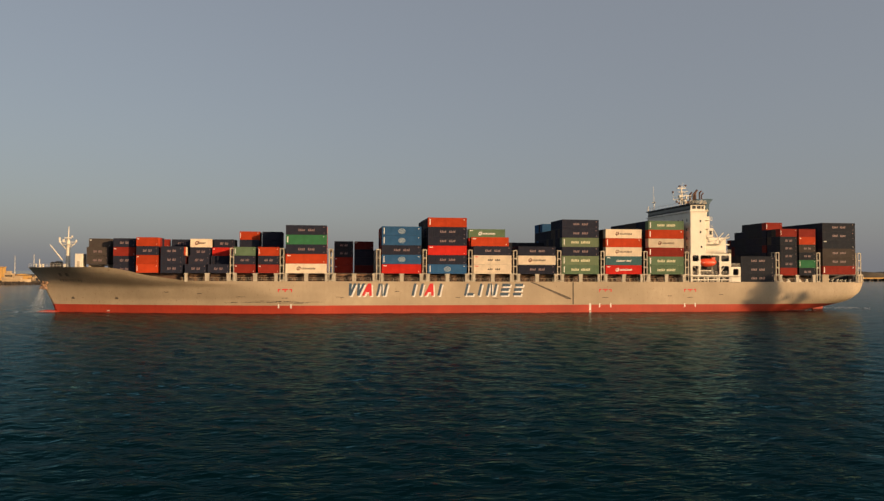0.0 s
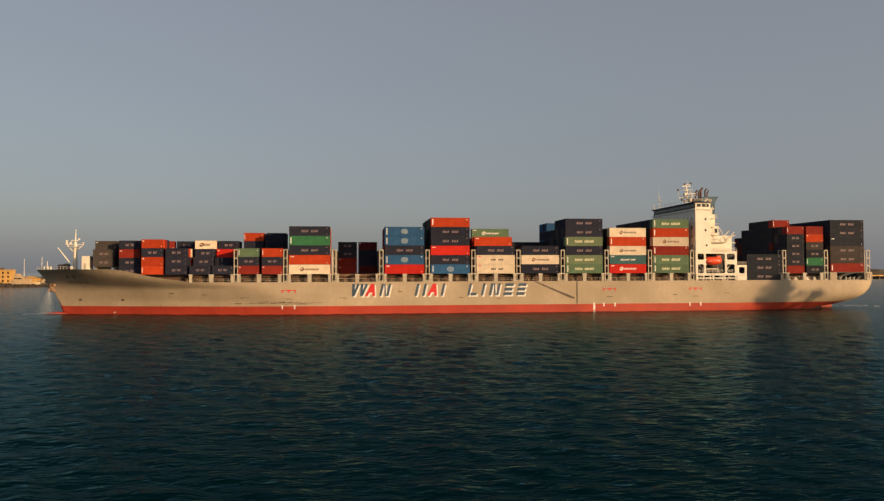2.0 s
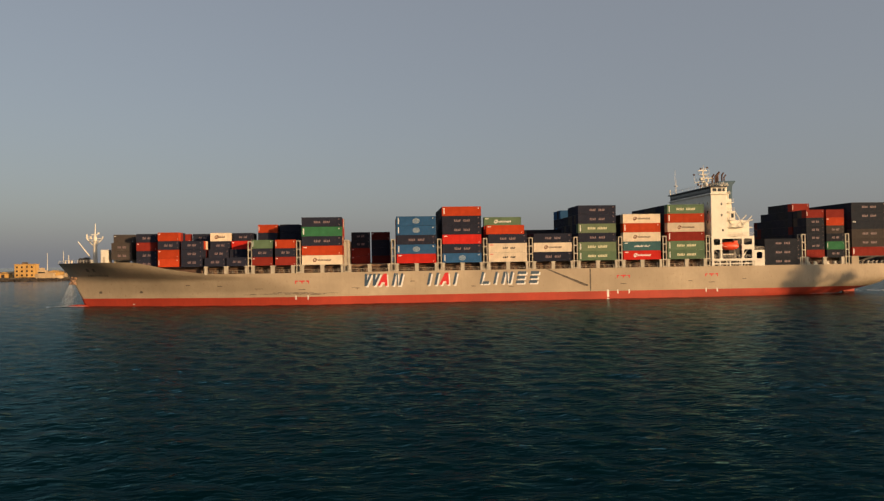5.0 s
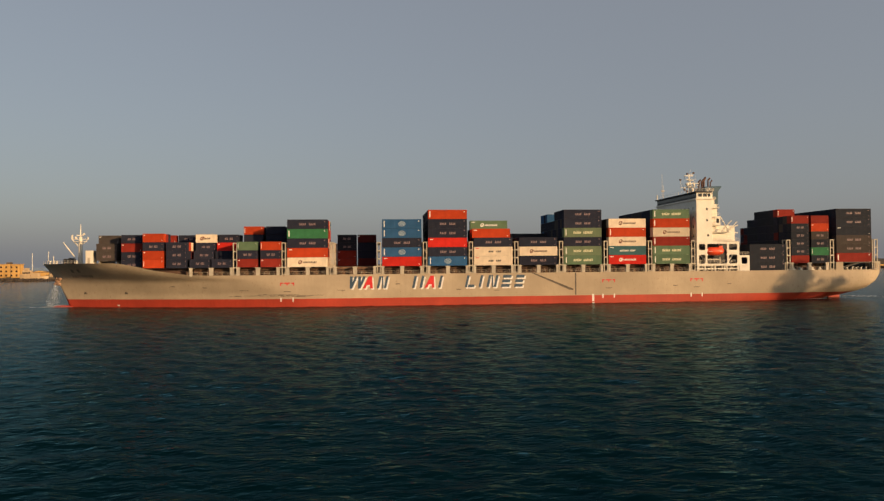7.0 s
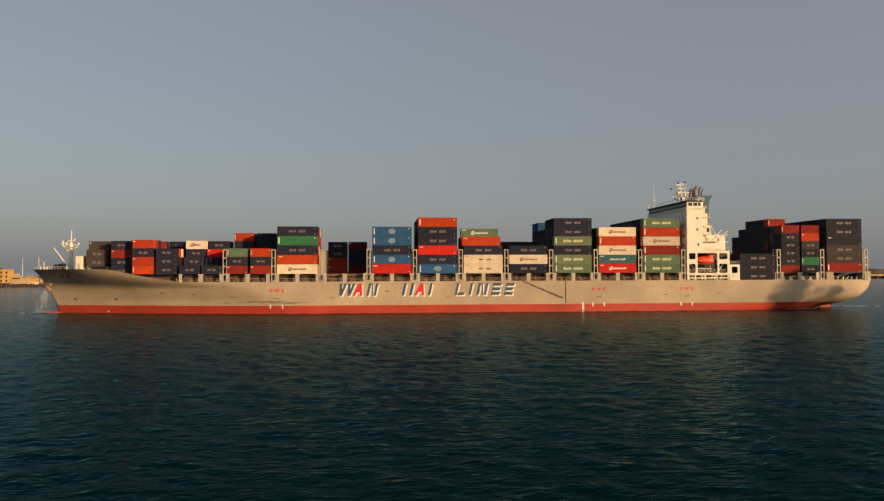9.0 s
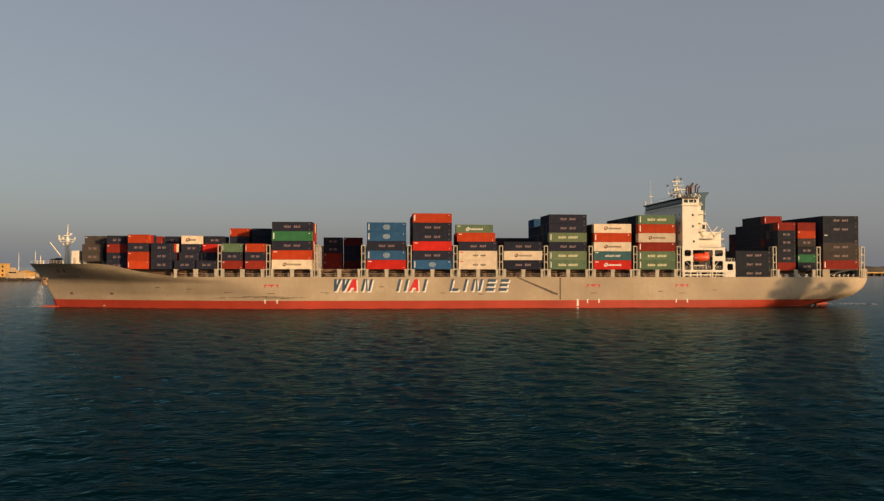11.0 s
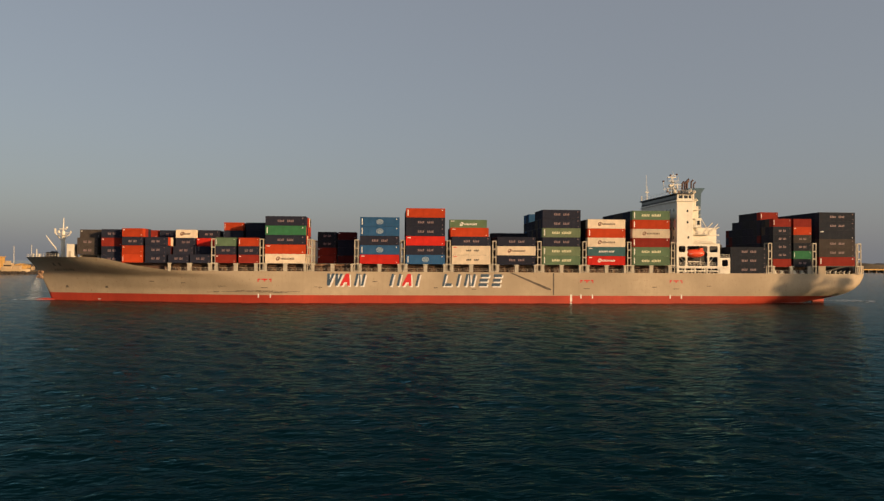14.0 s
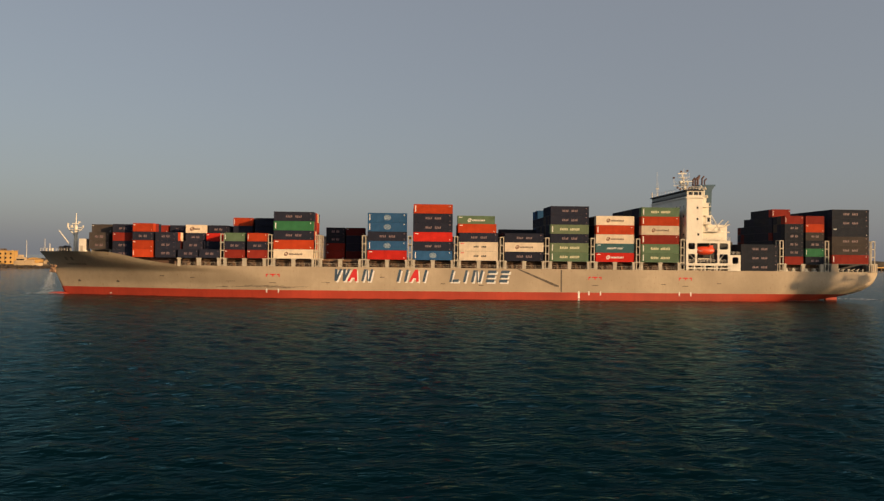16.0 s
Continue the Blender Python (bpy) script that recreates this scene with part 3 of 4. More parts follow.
    fill(86.5, 40, Z, 6, range(1, 5), dk)
    fill(86.5, 40, Z, 5, range(5, 9), dk)
    stack(86.5, 40, Z, ["navy", "navy", "slate", "navy", "navy", "blue"], 9)
    fill(86.5, 40, Z, 6, (10, 11, 12), ["navy", "slate", "navy", "blue"])
    stack(101.05, 40, Z, ["bred j", "teal s", "cream i", "orange e", "cream i"])
    fill(101.05, 40, Z, 5, range(1, 6), dk)
    stack(115.65, 40, Z, ["green g", "green g", "red e", "cream i", "orange e", "green g"])
    fill(115.65, 40, Z, 6, range(1, 13), dk)
    # aft bays
    stack(148.0, 40, 9.45, ["slate w", "slate w", "slate w"])
    fill(148.0, 40, 9.45, 3, (1, 2), dk)
    stack(162.3, 20, 11.85, ["red", "slate w", "slate w", "slate w", "slate w", "red e"])
    fill(162.3, 20, 11.85, 6, (1, 2), dk)
    stack(162.3, 20, 11.85, ["navy", "navy", "navy", "maroon", "navy", "navy", "red e"], 3.2)
    fill(162.3, 20, 11.85, 7, (4.2, 5.2, 6.2, 7.2, 8.2), ["navy", "slate", "navy", "slate", "slate"])
    fill(162.3, 20, 11.85, 6, (9.2, 10.2), ["navy", "slate"])
    fill(162.3, 20, 11.85, 5, (11.2, 12.2), ["maroon", "maroon", "navy"])
    stack(169.15, 20, 11.85, ["slate w", "dgreen e", "slate w", "grey w", "orange t", "red"])
    fill(169.15, 20, 11.85, 6, (1,), dk)
    stack(177.85, 40, 12.25, ["red e", "grey w", "grey w", "slate t", "slate w", "slate w"])
    fill(177.85, 40, 12.25, 6, range(1, 13), ["navy", "slate", "navy", "grey"])


load_containers()
inner_rows()

# supports of the foremost bay on the forecastle
for x in (-57.0, -51.6):
    part("container_pedestal", boxes((x - 1.2, x - 0.7, 7.3, 20, 13.45, 14.5)), TAN, ship)
part("container_pedestal", boxes((-58.2, -52.3, 7.25, 20, 14.2, 14.48)), TAN, ship)
part("hatch_coaming", boxes((-56.2, -43.4, 10, 22, 10.5, 11.8)), TAN, ship)

# ---- deckhouse ----
house = new("deckhouse")
house.parent = ship
house["label"] = "tall white deckhouse across the full beam"
X0, X1 = 130.0, 135.4
part("house_block", bevelled(boxes((X0, X1, 0.05, 32.15, 19.2, 33.0)), 0.12), WHITE, house)
part("house_block", bevelled(boxes((X0, X1, 6.0, 26.2, 9.4, 19.2)), 0.1), WHITE, house)
part("bridge_deck", bevelled(boxes((X0 - 0.35, X1 + 0.2, -0.3, 32.5, 32.7, 33.05)), 0.05), WHITE, house)
part("wheelhouse", bevelled(boxes((X0 + 0.1, X1 - 0.2, 0.1, 32.1, 33.05, 35.0)), 0.08), WHITE, house)
part("bridge_roof", bevelled(boxes((X0 - 0.5, X1, -0.3, 32.5, 35.0, 35.35)), 0.06), DARK, house, "dark edge of the bridge roof")
for i in range(22):
    y = 0.7 + i * 1.42
    part("window", bevelled(boxes((X0 + 0.02, X0 + 0.2, y, y + 1.15, 33.75, 34.75)), 0.03), GLASS, house)
part("bridge_front_band", boxes((X0 + 0.06, X0 + 0.16, 0.3, 31.9, 33.3, 34.95)), DARK, house, "dark band of bridge windows")
for x, w in ((130.7, 1.3), (132.4, 1.3), (134.0, 0.8)):
    part("window", bevelled(boxes((x, x + w, 0.02, 0.3, 33.7, 34.7)), 0.03), GLASS, house)
for x, z in ((133.3, 29.3), (133.3, 25.7), (133.6, 20.8), (131.6, 17.6)):
    part("window", bevelled(boxes((x, x + 0.55, 0.0, 0.2, z, z + 0.7)), 0.03), GLASS, house)
for k in range(4):          # window rows on the shaded front
    for i in range(10):
        y = 2.0 + i * 3.0
        part("window", boxes((X0 - 0.03, X0 + 0.1, y, y + 0.6, 20.6 + 3.0 * k, 21.5 + 3.0 * k)), GLASS, house)
# after part: stepped decks with rails and stairs
part("house_block", bevelled(boxes((X1, 146.0, 6.0, 26.2, 9.5, 24.6)), 0.1), WHITE, house)
part("house_block", bevelled(boxes((X1, 138.6, 3.2, 29.0, 19.3, 31.5)), 0.1), WHITE, house)
part("house_block", bevelled(boxes((X1, 143.6, 1.8, 30.4, 19.3, 22.2)), 0.1), WHITE, house)


def railing(x0, x1, y, z, h=1.05):
    bm = bmesh.new()
    for k in (0.4, 0.72, 1.0):
        tube(bm, (x0, y, z + h * k), (x1, y, z + h * k), 0.035, n=4)
    m = max(1, round((x1 - x0) / 1.2))
    for i in range(m + 1):
        x = x0 + (x1 - x0) * i / m
        tube(bm, (x, y, z), (x, y, z + h), 0.035, n=4)
    return bm


for x1, y, z in ((138.0, 0.4, 30.2), (138.2, 0.4, 27.4), (138.6, 0.4, 24.6), (141.5, 0.4, 22.3)):
    part("balcony", bevelled(boxes((X1, x1, y, 3.4, z - 0.22, z)), 0.03), WHITE, house)
    part("railing", railing(X1 + 0.1, x1, y + 0.1, z), WHITE, house)
part("balcony_wall", bevelled(boxes((136.4, 138.2, 0.4, 0.6, 24.6, 27.2)), 0.03), WHITE, house)
part("window", boxes((136.9, 137.8, 0.36, 0.5, 25.2, 26.6)), GLASS, house)
bm = bmesh.new()
for a, b in (((138.4, 1.0, 27.4), (141.4, 1.0, 22.4)), ((138.9, 1.6, 22.3), (142.6, 1.6, 26.0)), ((141.0, 1.2, 22.3), (144.2, 1.2, 25.6))):
    tube(bm, a, b, 0.16, n=6)
part("stair", bm, WHITE, house)
# store crane and white gear on the aft platform
bm = bmesh.new()
tube(bm, (142.0, 2.6, 19.3), (142.0, 2.6, 23.6), 0.6, 0.45, 10)
tube(bm, (142.0, 2.6, 23.4), (145.0, 2.0, 24.6), 0.3, 0.18, 8)
tube(bm, (140.0, 2.6, 22.5), (145.0, 2.2, 22.0), 0.22, 0.22, 6)
part("store_crane", bm, WHITE, house)
part("winch_house", bevelled(boxes((138.9, 143.2, 2.0, 4.5, 19.3, 21.6)), 0.12), WHITE, house)


def framed_plate(xs, zs, holes, y0, y1):
    """An upright plate cut into columns and beams; holes name the open cells."""
    bm = bmesh.new()
    for i in range(len(xs) - 1):
        for j in range(len(zs) - 1):
            if (i, j) not in holes:
                box(bm, xs[i], xs[i + 1], y0, y1, zs[j], zs[j + 1])
    # rounded corners in each opening
    for i, j in holes:
        a, b, c, d = xs[i], xs[i + 1], zs[j], zs[j + 1]
        r = min(0.4, (b - a) / 3, (d - c) / 3)
        for cx, cz, sx, sz in ((a, c, 1, 1), (b, c, -1, 1), (a, d, 1, -1), (b, d, -1, -1)):
            prism(bm, [(cx, cz), (cx + sx * r, cz), (cx + sx * r * 0.3, cz + sz * r * 0.3), (cx, cz + sz * r)], y0 + 0.01, y1 - 0.01)
    bmesh.ops.recalc_face_normals(bm, faces=bm.faces)
    return bm


xs = [130.0, 130.7, 132.9, 133.5, 140.2, 140.8, 143.6, 144.3]
zs = [11.2, 12.0, 14.9, 16.4, 18.4, 19.3]
part("boat_deck_frame", framed_plate(xs, zs, {(1, 1), (1, 3), (3, 1), (3, 3), (5, 1), (5, 3), (3, 2)}, 0.0, 0.35), WHITE, house, "white plate frame with rounded openings")
part("boat_deck", bevelled(boxes((X1, 144.3, 0.0, 6.0, 19.0, 19.3)), 0.04), WHITE, house)
part("boat_deck", bevelled(boxes((X0, 147.8, 0.0, 6.0, 11.3, 11.6)), 0.04), WHITE, house)
# wall behind the openings painted dark to stand for the shade in there
part("inner_wall", boxes((X0, 147.6, 5.6, 5.95, 9.5, 19.0)), DARK, house, "inner wall painted dark for the shade behind the boats")
part("railing", railing(X1, 144.3, 0.15, 19.3), WHITE, house)
part("aft_frame", framed_plate([144.3, 145.0, 147.0, 147.7], [9.5, 11.2, 11.9, 14.0, 14.7], {(1, 2)}, 0.0, 0.35), WHITE, house)
part("railing", railing(144.3, 147.6, 0.15, 14.7), WHITE, house)
for x in (130.1, 132.6, 136.0, 139.9, 143.8, 147.2):
    part("stanchion", boxes((x, x + 0.35, 0.05, 0.4, 9.5, 11.3)), WHITE, house)
for x in (131.2, 134.2, 137.6, 141.6):
    part("brace", tubes(((x, 1.2, 9.7), (x + 1.6, 1.2, 11.3), 0.12, 0.12, 5)), WHITE, house)
    part("mooring_drum", tubes(((x + 0.5, 2.2, 10.3), (x + 2.8, 2.2, 10.3), 0.35, 0.35, 8)), WHITE, house)
for a, b in (((131.0, 1.0, 15.3), (133.2, 1.0, 13.2)), ((134.0, 2.8, 12.2), (134.4, 2.8, 18.8)), ((139.2, 2.8, 12.2), (138.8, 2.8, 18.8)), ((140.8, 1.4, 12.2), (142.8, 1.4, 14.8)), ((134.6, 1.8, 13.4), (139.0, 1.8, 13.4))):
    part("davit", tubes((a, b, 0.17, 0.17, 6)), WHITE, house)
part("railing", railing(X0 + 0.2, 144.2, 0.5, 12.1), WHITE, house)
# white lattice at deck level below the boats
part("lattice_beam", boxes((X0, 147.6, 0.1, 0.35, 10.25, 10.55)), WHITE, house)
for i in range(12):
    x = X0 + 0.7 + 1.45 * i
    if i % 3:
        part("lattice_strut", tubes(((x, 0.25, 9.6), (x + (0.9 if i % 2 else -0.9), 0.25, 11.3), 0.1, 0.1, 5)), WHITE, house)
    else:
        part("lattice_post", boxes((x - 0.14, x + 0.14, 0.12, 0.38, 9.5, 11.25)), WHITE, house)
# roof of the bridge: rail, radar mast, aerials
part("railing", railing(X0, X1, 0.1, 35.35), WHITE, house)
bm = bmesh.new()
for i in range(13):
    tube(bm, (X0, 0.3 + 2.6 * i, 35.3), (X0, 0.3 + 2.6 * i, 36.4), 0.04, n=4)
tube(bm, (X0, 0.3, 36.4), (X0, 31.6, 36.4), 0.04, n=4)
part("railing", bm, WHITE, house)
mast = tubes(((135.2, 15.6, 35.3), (135.2, 15.6, 41.2), 0.34, 0.2, 8), ((135.2, 15.6, 41.0), (135.2, 15.6, 44.3), 0.1, 0.05, 6),
             ((133.4, 14.2, 35.3), (135.0, 15.5, 40.2), 0.12, 0.1, 5), ((136.9, 14.6, 35.3), (135.3, 15.5, 39.6), 0.12, 0.1, 5), ((133.2, 16.4, 38.0), (136.9, 15.2, 40.4), 0.1, 0.1, 5))
part("radar_mast", mast, WHITE, house, "white braced radar mast")
part("mast_platform", boxes((133.9, 136.6, 14.4, 16.8, 38.3, 38.45)), WHITE, house)
part("mast_platform", boxes((134.4, 136.2, 14.8, 16.4, 40.6, 40.72)), WHITE, house)
part("radar_scanner", boxes((132.6, 135.6, 13.9, 14.2, 42.0, 42.3), (134.0, 134.3, 14.0, 14.3, 40.7, 42.0)), WHITE, house, "long white radar scanner bar")
part("radar_scanner", boxes((134.6, 137.4, 13.6, 13.9, 39.4, 39.65), (135.8, 136.1, 13.7, 14.4, 38.4, 39.4)), WHITE, house, "short white radar scanner bar")
part("signal_yard", tubes(((132.9, 15.0, 40.9), (137.6, 16.2, 41.3), 0.07, 0.07, 5), ((133.2, 15.0, 40.9), (132.9, 15.0, 42.4), 0.06, 0.06, 4), ((137.2, 16.1, 41.2), (137.4, 16.1, 42.6), 0.06, 0.06, 4)), WHITE, house)
for a, b, r in (((131.6, 15.2, 38.1), (134.0, 15.6, 38.5), 0.09), ((131.8, 15.2, 38.1), (131.6, 15.2, 40.6), 0.07), ((136.4, 15.6, 38.5), (138.4, 15.4, 39.2), 0.09),
                ((134.2, 15.0, 36.0), (132.2, 15.2, 39.6), 0.08), ((136.0, 15.0, 36.2), (134.0, 15.4, 41.4), 0.07), ((134.0, 14.8, 42.6), (136.4, 15.2, 43.0), 0.07)):
    part("mast_stay", tubes((a, b, r, r, 5)), WHITE, house)
for x, z in ((131.6, 40.6), (138.3, 39.2), (134.1, 42.7), (136.3, 43.0), (133.0, 37.2)):
    part("mast_lamp", bevelled(boxes((x - 0.28, x + 0.28, 14.9, 15.5, z, z + 0.55)), 0.05), PIPE, house)
dish = bmesh.new()
bmesh.ops.create_uvsphere(dish, u_segments=12, v_segments=8, radius=0.6, matrix=Matrix.Translation((133.6, 14.4, 39.3)))
part("dome_aerial", dish, WHITE, house)
part("mast_lamp", boxes((136.4, 136.9, 14.2, 14.7, 36.9, 37.7)), PIPE, house)
part("mast_lamp", boxes((133.3, 133.8, 14.2, 14.7, 36.6, 37.3)), PIPE, house)
bm = bmesh.new()
tube(bm, (130.4, 28, 35.3), (130.4, 28, 44.4), 0.07, 0.035, 6)
tube(bm, (131.0, 28.6, 35.3), (131.0, 28.6, 40.6), 0.09, 0.05, 6)
box(bm, 130.0, 131.2, 27.8, 28.2, 38.2, 38.5)
tube(bm, (129.8, 31.2, 35.3), (129.8, 31.2, 37.2), 0.2, 0.2, 6)
part("aerial", bm, WHITE, house)
bm = bmesh.new()
bmesh.ops.create_uvsphere(bm, u_segments=14, v_segments=10, radius=0.75, matrix=Matrix.Translation((133.0, 9.5, 36.9)))
tube(bm, (133.0, 9.5, 35.3), (133.0, 9.5, 36.4), 0.2, n=6)
part("satellite_dome", bm, WHITE, house)
# funnel
bm = bmesh.new()
prism(bm, [(139.2, 24.5), (143.4, 24.5), (143.5, 36.6), (144.8, 37.9), (145.2, 38.5), (138.8, 38.3), (138.9, 37.0)], 12.5, 19.7)
part("funnel", bevelled(bm, 0.2), FUNNEL, house, "blue funnel with flared top")
for x, y, zt, r in ((138.6, 14, 40.9, 0.30), (139.6, 14.5, 41.7, 0.34), (140.9, 14, 41.4, 0.26), (142.2, 15, 40.8, 0.22), (139.2, 17.5, 41.2, 0.3), (140.8, 17.5, 41.4, 0.3)):
    bm = tubes(((x, y, 38.1), (x, y, zt - 0.7), r, r, 10), ((x, y, zt - 0.8), (x + 0.7, y, zt), r, r, 10))
    part("exhaust_pipe", bm, PIPE, house)
for x, z in ((136.2, 36.6), (137.6, 36.2), (138.2, 33.5)):
    part("vent", tubes(((x, 5, 31.4), (x, 5, z), 0.35, 0.35, 8), ((x, 5, z), (x + 0.6, 4.6, z + 0.3), 0.5, 0.55, 8)), WHITE, house)

# ---- lifeboat ----
boat = thing("lifeboat", "enclosed orange lifeboat hanging in white davits", "lifeboat", local=Matrix.Translation((136.6, 1.4, 15.9)))
bm = bmesh.new()
prev = None
for i in range(15):
    u = -1 + 2 * i / 14
    s = max(0.03, (1 - abs(u) ** 2.6)) ** 0.5
    ring = []
    for k in range(12):
        a = 2 * math.pi * k / 12
        ring.append(bm.verts.new((u * 3.3, 1.3 * s * math.cos(a), (1.25 if math.sin(a) < 0 else 1.5) * s * math.sin(a) + 0.25 * u * u)))
    if prev:
        for k in range(12):
            bm.faces.new((prev[k], prev[(k + 1) % 12], ring[(k + 1) % 12], ring[k]))
    prev = ring
for f in bm.faces:
    f.smooth = True
part("hull", bm, ORANGE, boat)
part("cockpit", bevelled(boxes((1.2, 2.5, -0.65, 0.65, 0.9, 1.85)), 0.12, 2), ORANGE, boat)
part("grab_line", tubes(((-2.4, -1.2, 0.02), (2.4, -1.2, 0.02), 0.05, 0.05, 5)), MARKW, boat)

# ---- foredeck gear ----
fm = new("foremast")
fm.parent = ship
fm["label"] = "white foremast with crosstree and light derrick"
part("pole", tubes(((-67.2, B, 13.5), (-67.2, B, 22.2), 0.75, 0.5, 12), ((-67.2, B, 22), (-67.1, B, 26.3), 0.22, 0.1, 8)), WHITE, fm)
part("crosstree", boxes((-69.9, -64.7, B - 0.15, B + 0.15, 21.4, 21.6), (-69.0, -65.6, B - 1.2, B + 1.2, 20.7, 20.85), (-69.9, -69.5, B - 0.2, B + 0.2, 21.5, 22.9), (-65.0, -64.7, B - 0.2, B + 0.2, 21.5, 22.2), (-68.8, -68.3, B - 0.3, B + 0.3, 21.5, 22.3), (-66.3, -65.9, B - 0.3, B + 0.3, 22.9, 23.5), (-68.2, -66.4, B - 0.5, B + 0.5, 22.6, 22.9)), WHITE, fm)
part("strut", tubes(((-69.7, B, 21.4), (-67.5, B, 18.9), 0.16, 0.2, 6), ((-64.9, B, 21.4), (-67.0, B, 19.4), 0.12, 0.12, 6)), WHITE, fm)
part("derrick", tubes(((-67.9, 14, 15.6), (-71.6, 14, 20.5), 0.22, 0.14, 8)), WHITE, fm)
part("forward_store", bevelled(boxes((-61.9, -59.6, 6.6, 9.6, 13.4, 17.7)), 0.1), WHITE, ship, "white locker house on the foredeck")
part("door", boxes((-61.2, -60.5, 6.52, 6.7, 13.6, 15.5)), TAN, ship)
for x, y, r in ((-70.6, 13.2, 0.7), (-69.2, 13.4, 0.95), (-71.4, 18.0, 0.8)):
    bm = bmesh.new()
    tube(bm, (x, y, 14.6), (x, y + 2.2, 14.6), r, r, 12)
    box(bm, x - 0.6, x + 0.6, y - 0.3, y + 2.5, 13.4, 14.2)
    part("windlass", bm, DARK, ship, "dark anchor windlass")
for x, y in ((-74.6, 14.4), (-73.6, 14.1), (-76.0, 15.3), (-66.0, 10.4), (-64.8, 10.2)):
    part("mooring_bollard", tubes(((x, y, 13.4), (x, y, 14.7), 0.28, 0.32, 8)), WHITE, ship)
bm = bmesh.new()
for i in range(14):
    x = -78.2 + i * 1.2
    y = B - half(x, 13.6) + 0.15
    tube(bm, (x, y, 13.5), (x, y, 14.6), 0.04, n=4)
    if i:
        tube(bm, (px, py, 14.6), (x, y, 14.6), 0.04, n=4)
        tube(bm, (px, py, 14.1), (x, y, 14.1), 0.04, n=4)
    px, py = x, y
tube(bm, (-77.0, B, 13.5), (-77.0, B, 17.6), 0.1, 0.06, 6)
tube(bm, (-75.4, B, 13.5), (-75.4, B, 16.2), 0.14, 0.1, 6)
part("bow_rail", bm, WHITE, ship)
bm = bmesh.new()
for x, y, z, r in ((-73.1, 13.7, 8.3, 0.8), (-72.2, 13.0, 8.9, 0.6), (-73.6, 14.0, 7.5, 0.6), (-72.4, 13.2, 7.4, 0.55)):
    bmesh.ops.create_icosphere(bm, subdivisions=2, radius=r, matrix=Matrix.Translation((x, y, z)) @ Matrix.Diagonal((1.1, 0.7, 0.8, 1)))
tube(bm, (-73.4, 13.4, 9.4), (-72.6, 13.4, 6.8), 0.22, n=6)
tube(bm, (-74.2, 13.7, 7.2), (-71.8, 12.8, 7.0), 0.28, 0.28, 6)
part("anchor", bm, RUSTY, ship, "stowed anchor in the bow pocket")

# ---- marks on the hull side ----
def mark(name, pts, mat, y=-0.02):
    bm = bmesh.new()
    prism(bm, pts, y, 0.05)
    return part(name, bm, mat, ship)


def slant(x, z, s=0.23):
    return x + s * (z - 5.4)


def emblem(x, w, strokes, mat):
    """A slanted plain shape 3.75 m high with its white shade; strokes are outlines in a unit square."""
    for dx, dz, m, y in ((0.42, -0.42, MARKW, -0.012), (0, 0, mat, -0.03)):
        bm = bmesh.new()
        for st in strokes:
            pts = [(slant(x + w * u, 5.3 + 3.75 * v) + dx, 5.3 + 3.75 * v + dz) for u, v in st]
            prism(bm, pts, y, 0.04)
        bmesh.ops.recalc_face_normals(bm, faces=bm.faces)
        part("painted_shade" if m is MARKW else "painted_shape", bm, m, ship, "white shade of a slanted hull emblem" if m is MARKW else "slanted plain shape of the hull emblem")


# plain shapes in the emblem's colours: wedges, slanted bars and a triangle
bar_l, bar_r = [(0, 0), (0.25, 0), (0.25, 1), (0, 1)], [(0.75, 0), (1, 0), (1, 1), (0.75, 1)]
lean = [(0.60, 0), (0.74, 0), (0.40, 1), (0.26, 1)]
WEDGES = [[(0.15, 0), (0.31, 0), (0.47, 1), (0.30, 1), (0.24, 0.5), (0.17, 1), (0, 1)], [(0.66, 0), (0.82, 0), (1, 1), (0.83, 1), (0.75, 0.5), (0.69, 1), (0.52, 1)]]
PEAK = [[(0, 0), (0.27, 0), (0.35, 0.28), (0.65, 0.28), (0.73, 0), (1, 0), (0.67, 1), (0.33, 1)]]
BARS2, BARS3 = [bar_l, bar_r], [bar_l, lean, bar_r]
ONE = [[(0, 0), (1, 0), (1, 1), (0, 1)]]
FOOT = [bar_l, [(0.32, 0), (1, 0), (1, 0.22), (0.32, 0.22)]]
STEPS = [[(0, 0), (1, 0), (1, 0.24), (0, 0.24)], [(0, 0.38), (0.95, 0.38), (0.95, 0.62), (0, 0.62)], [(0, 0.76), (1, 0.76), (1, 1), (0, 1)]]
EMBLEM = [(18.2, 4.9, WEDGES, MARKB), (22.9, 3.1, PEAK, MARKR), (27.2, 2.9, BARS3, MARKB), (38.1, 3.1, BARS2, MARKB), (42.0, 3.1, PEAK, MARKR), (46.2, 0.75, ONE, MARKB),
          (54.6, 2.9, FOOT, MARKB), (58.9, 0.75, ONE, MARKB), (61.4, 3.1, BARS3, MARKB), (66.0, 2.7, STEPS, MARKB), (70.2, 2.6, STEPS, MARKB)]
for x, w, st, m in EMBLEM:
    emblem(x, w, st, m)

def hull_mark(name, x0, x1, z0, z1, mat, n=4):
    """A thin painted patch that follows the near side of the hull."""
    bm = bmesh.new()
    prev = None
    for i in range(n + 1):
        x = x0 + (x1 - x0) * i / n
        cur = [bm.verts.new((x - 0.02, B - half(x, z) - 0.035, z)) for z in (z0, (z0 + z1) / 2, z1)]
        if prev:
            for k in range(2):
                bm.faces.new((prev[k], cur[k], cur[k + 1], prev[k + 1]))
        prev = cur
    return part(name, bm, mat, ship)


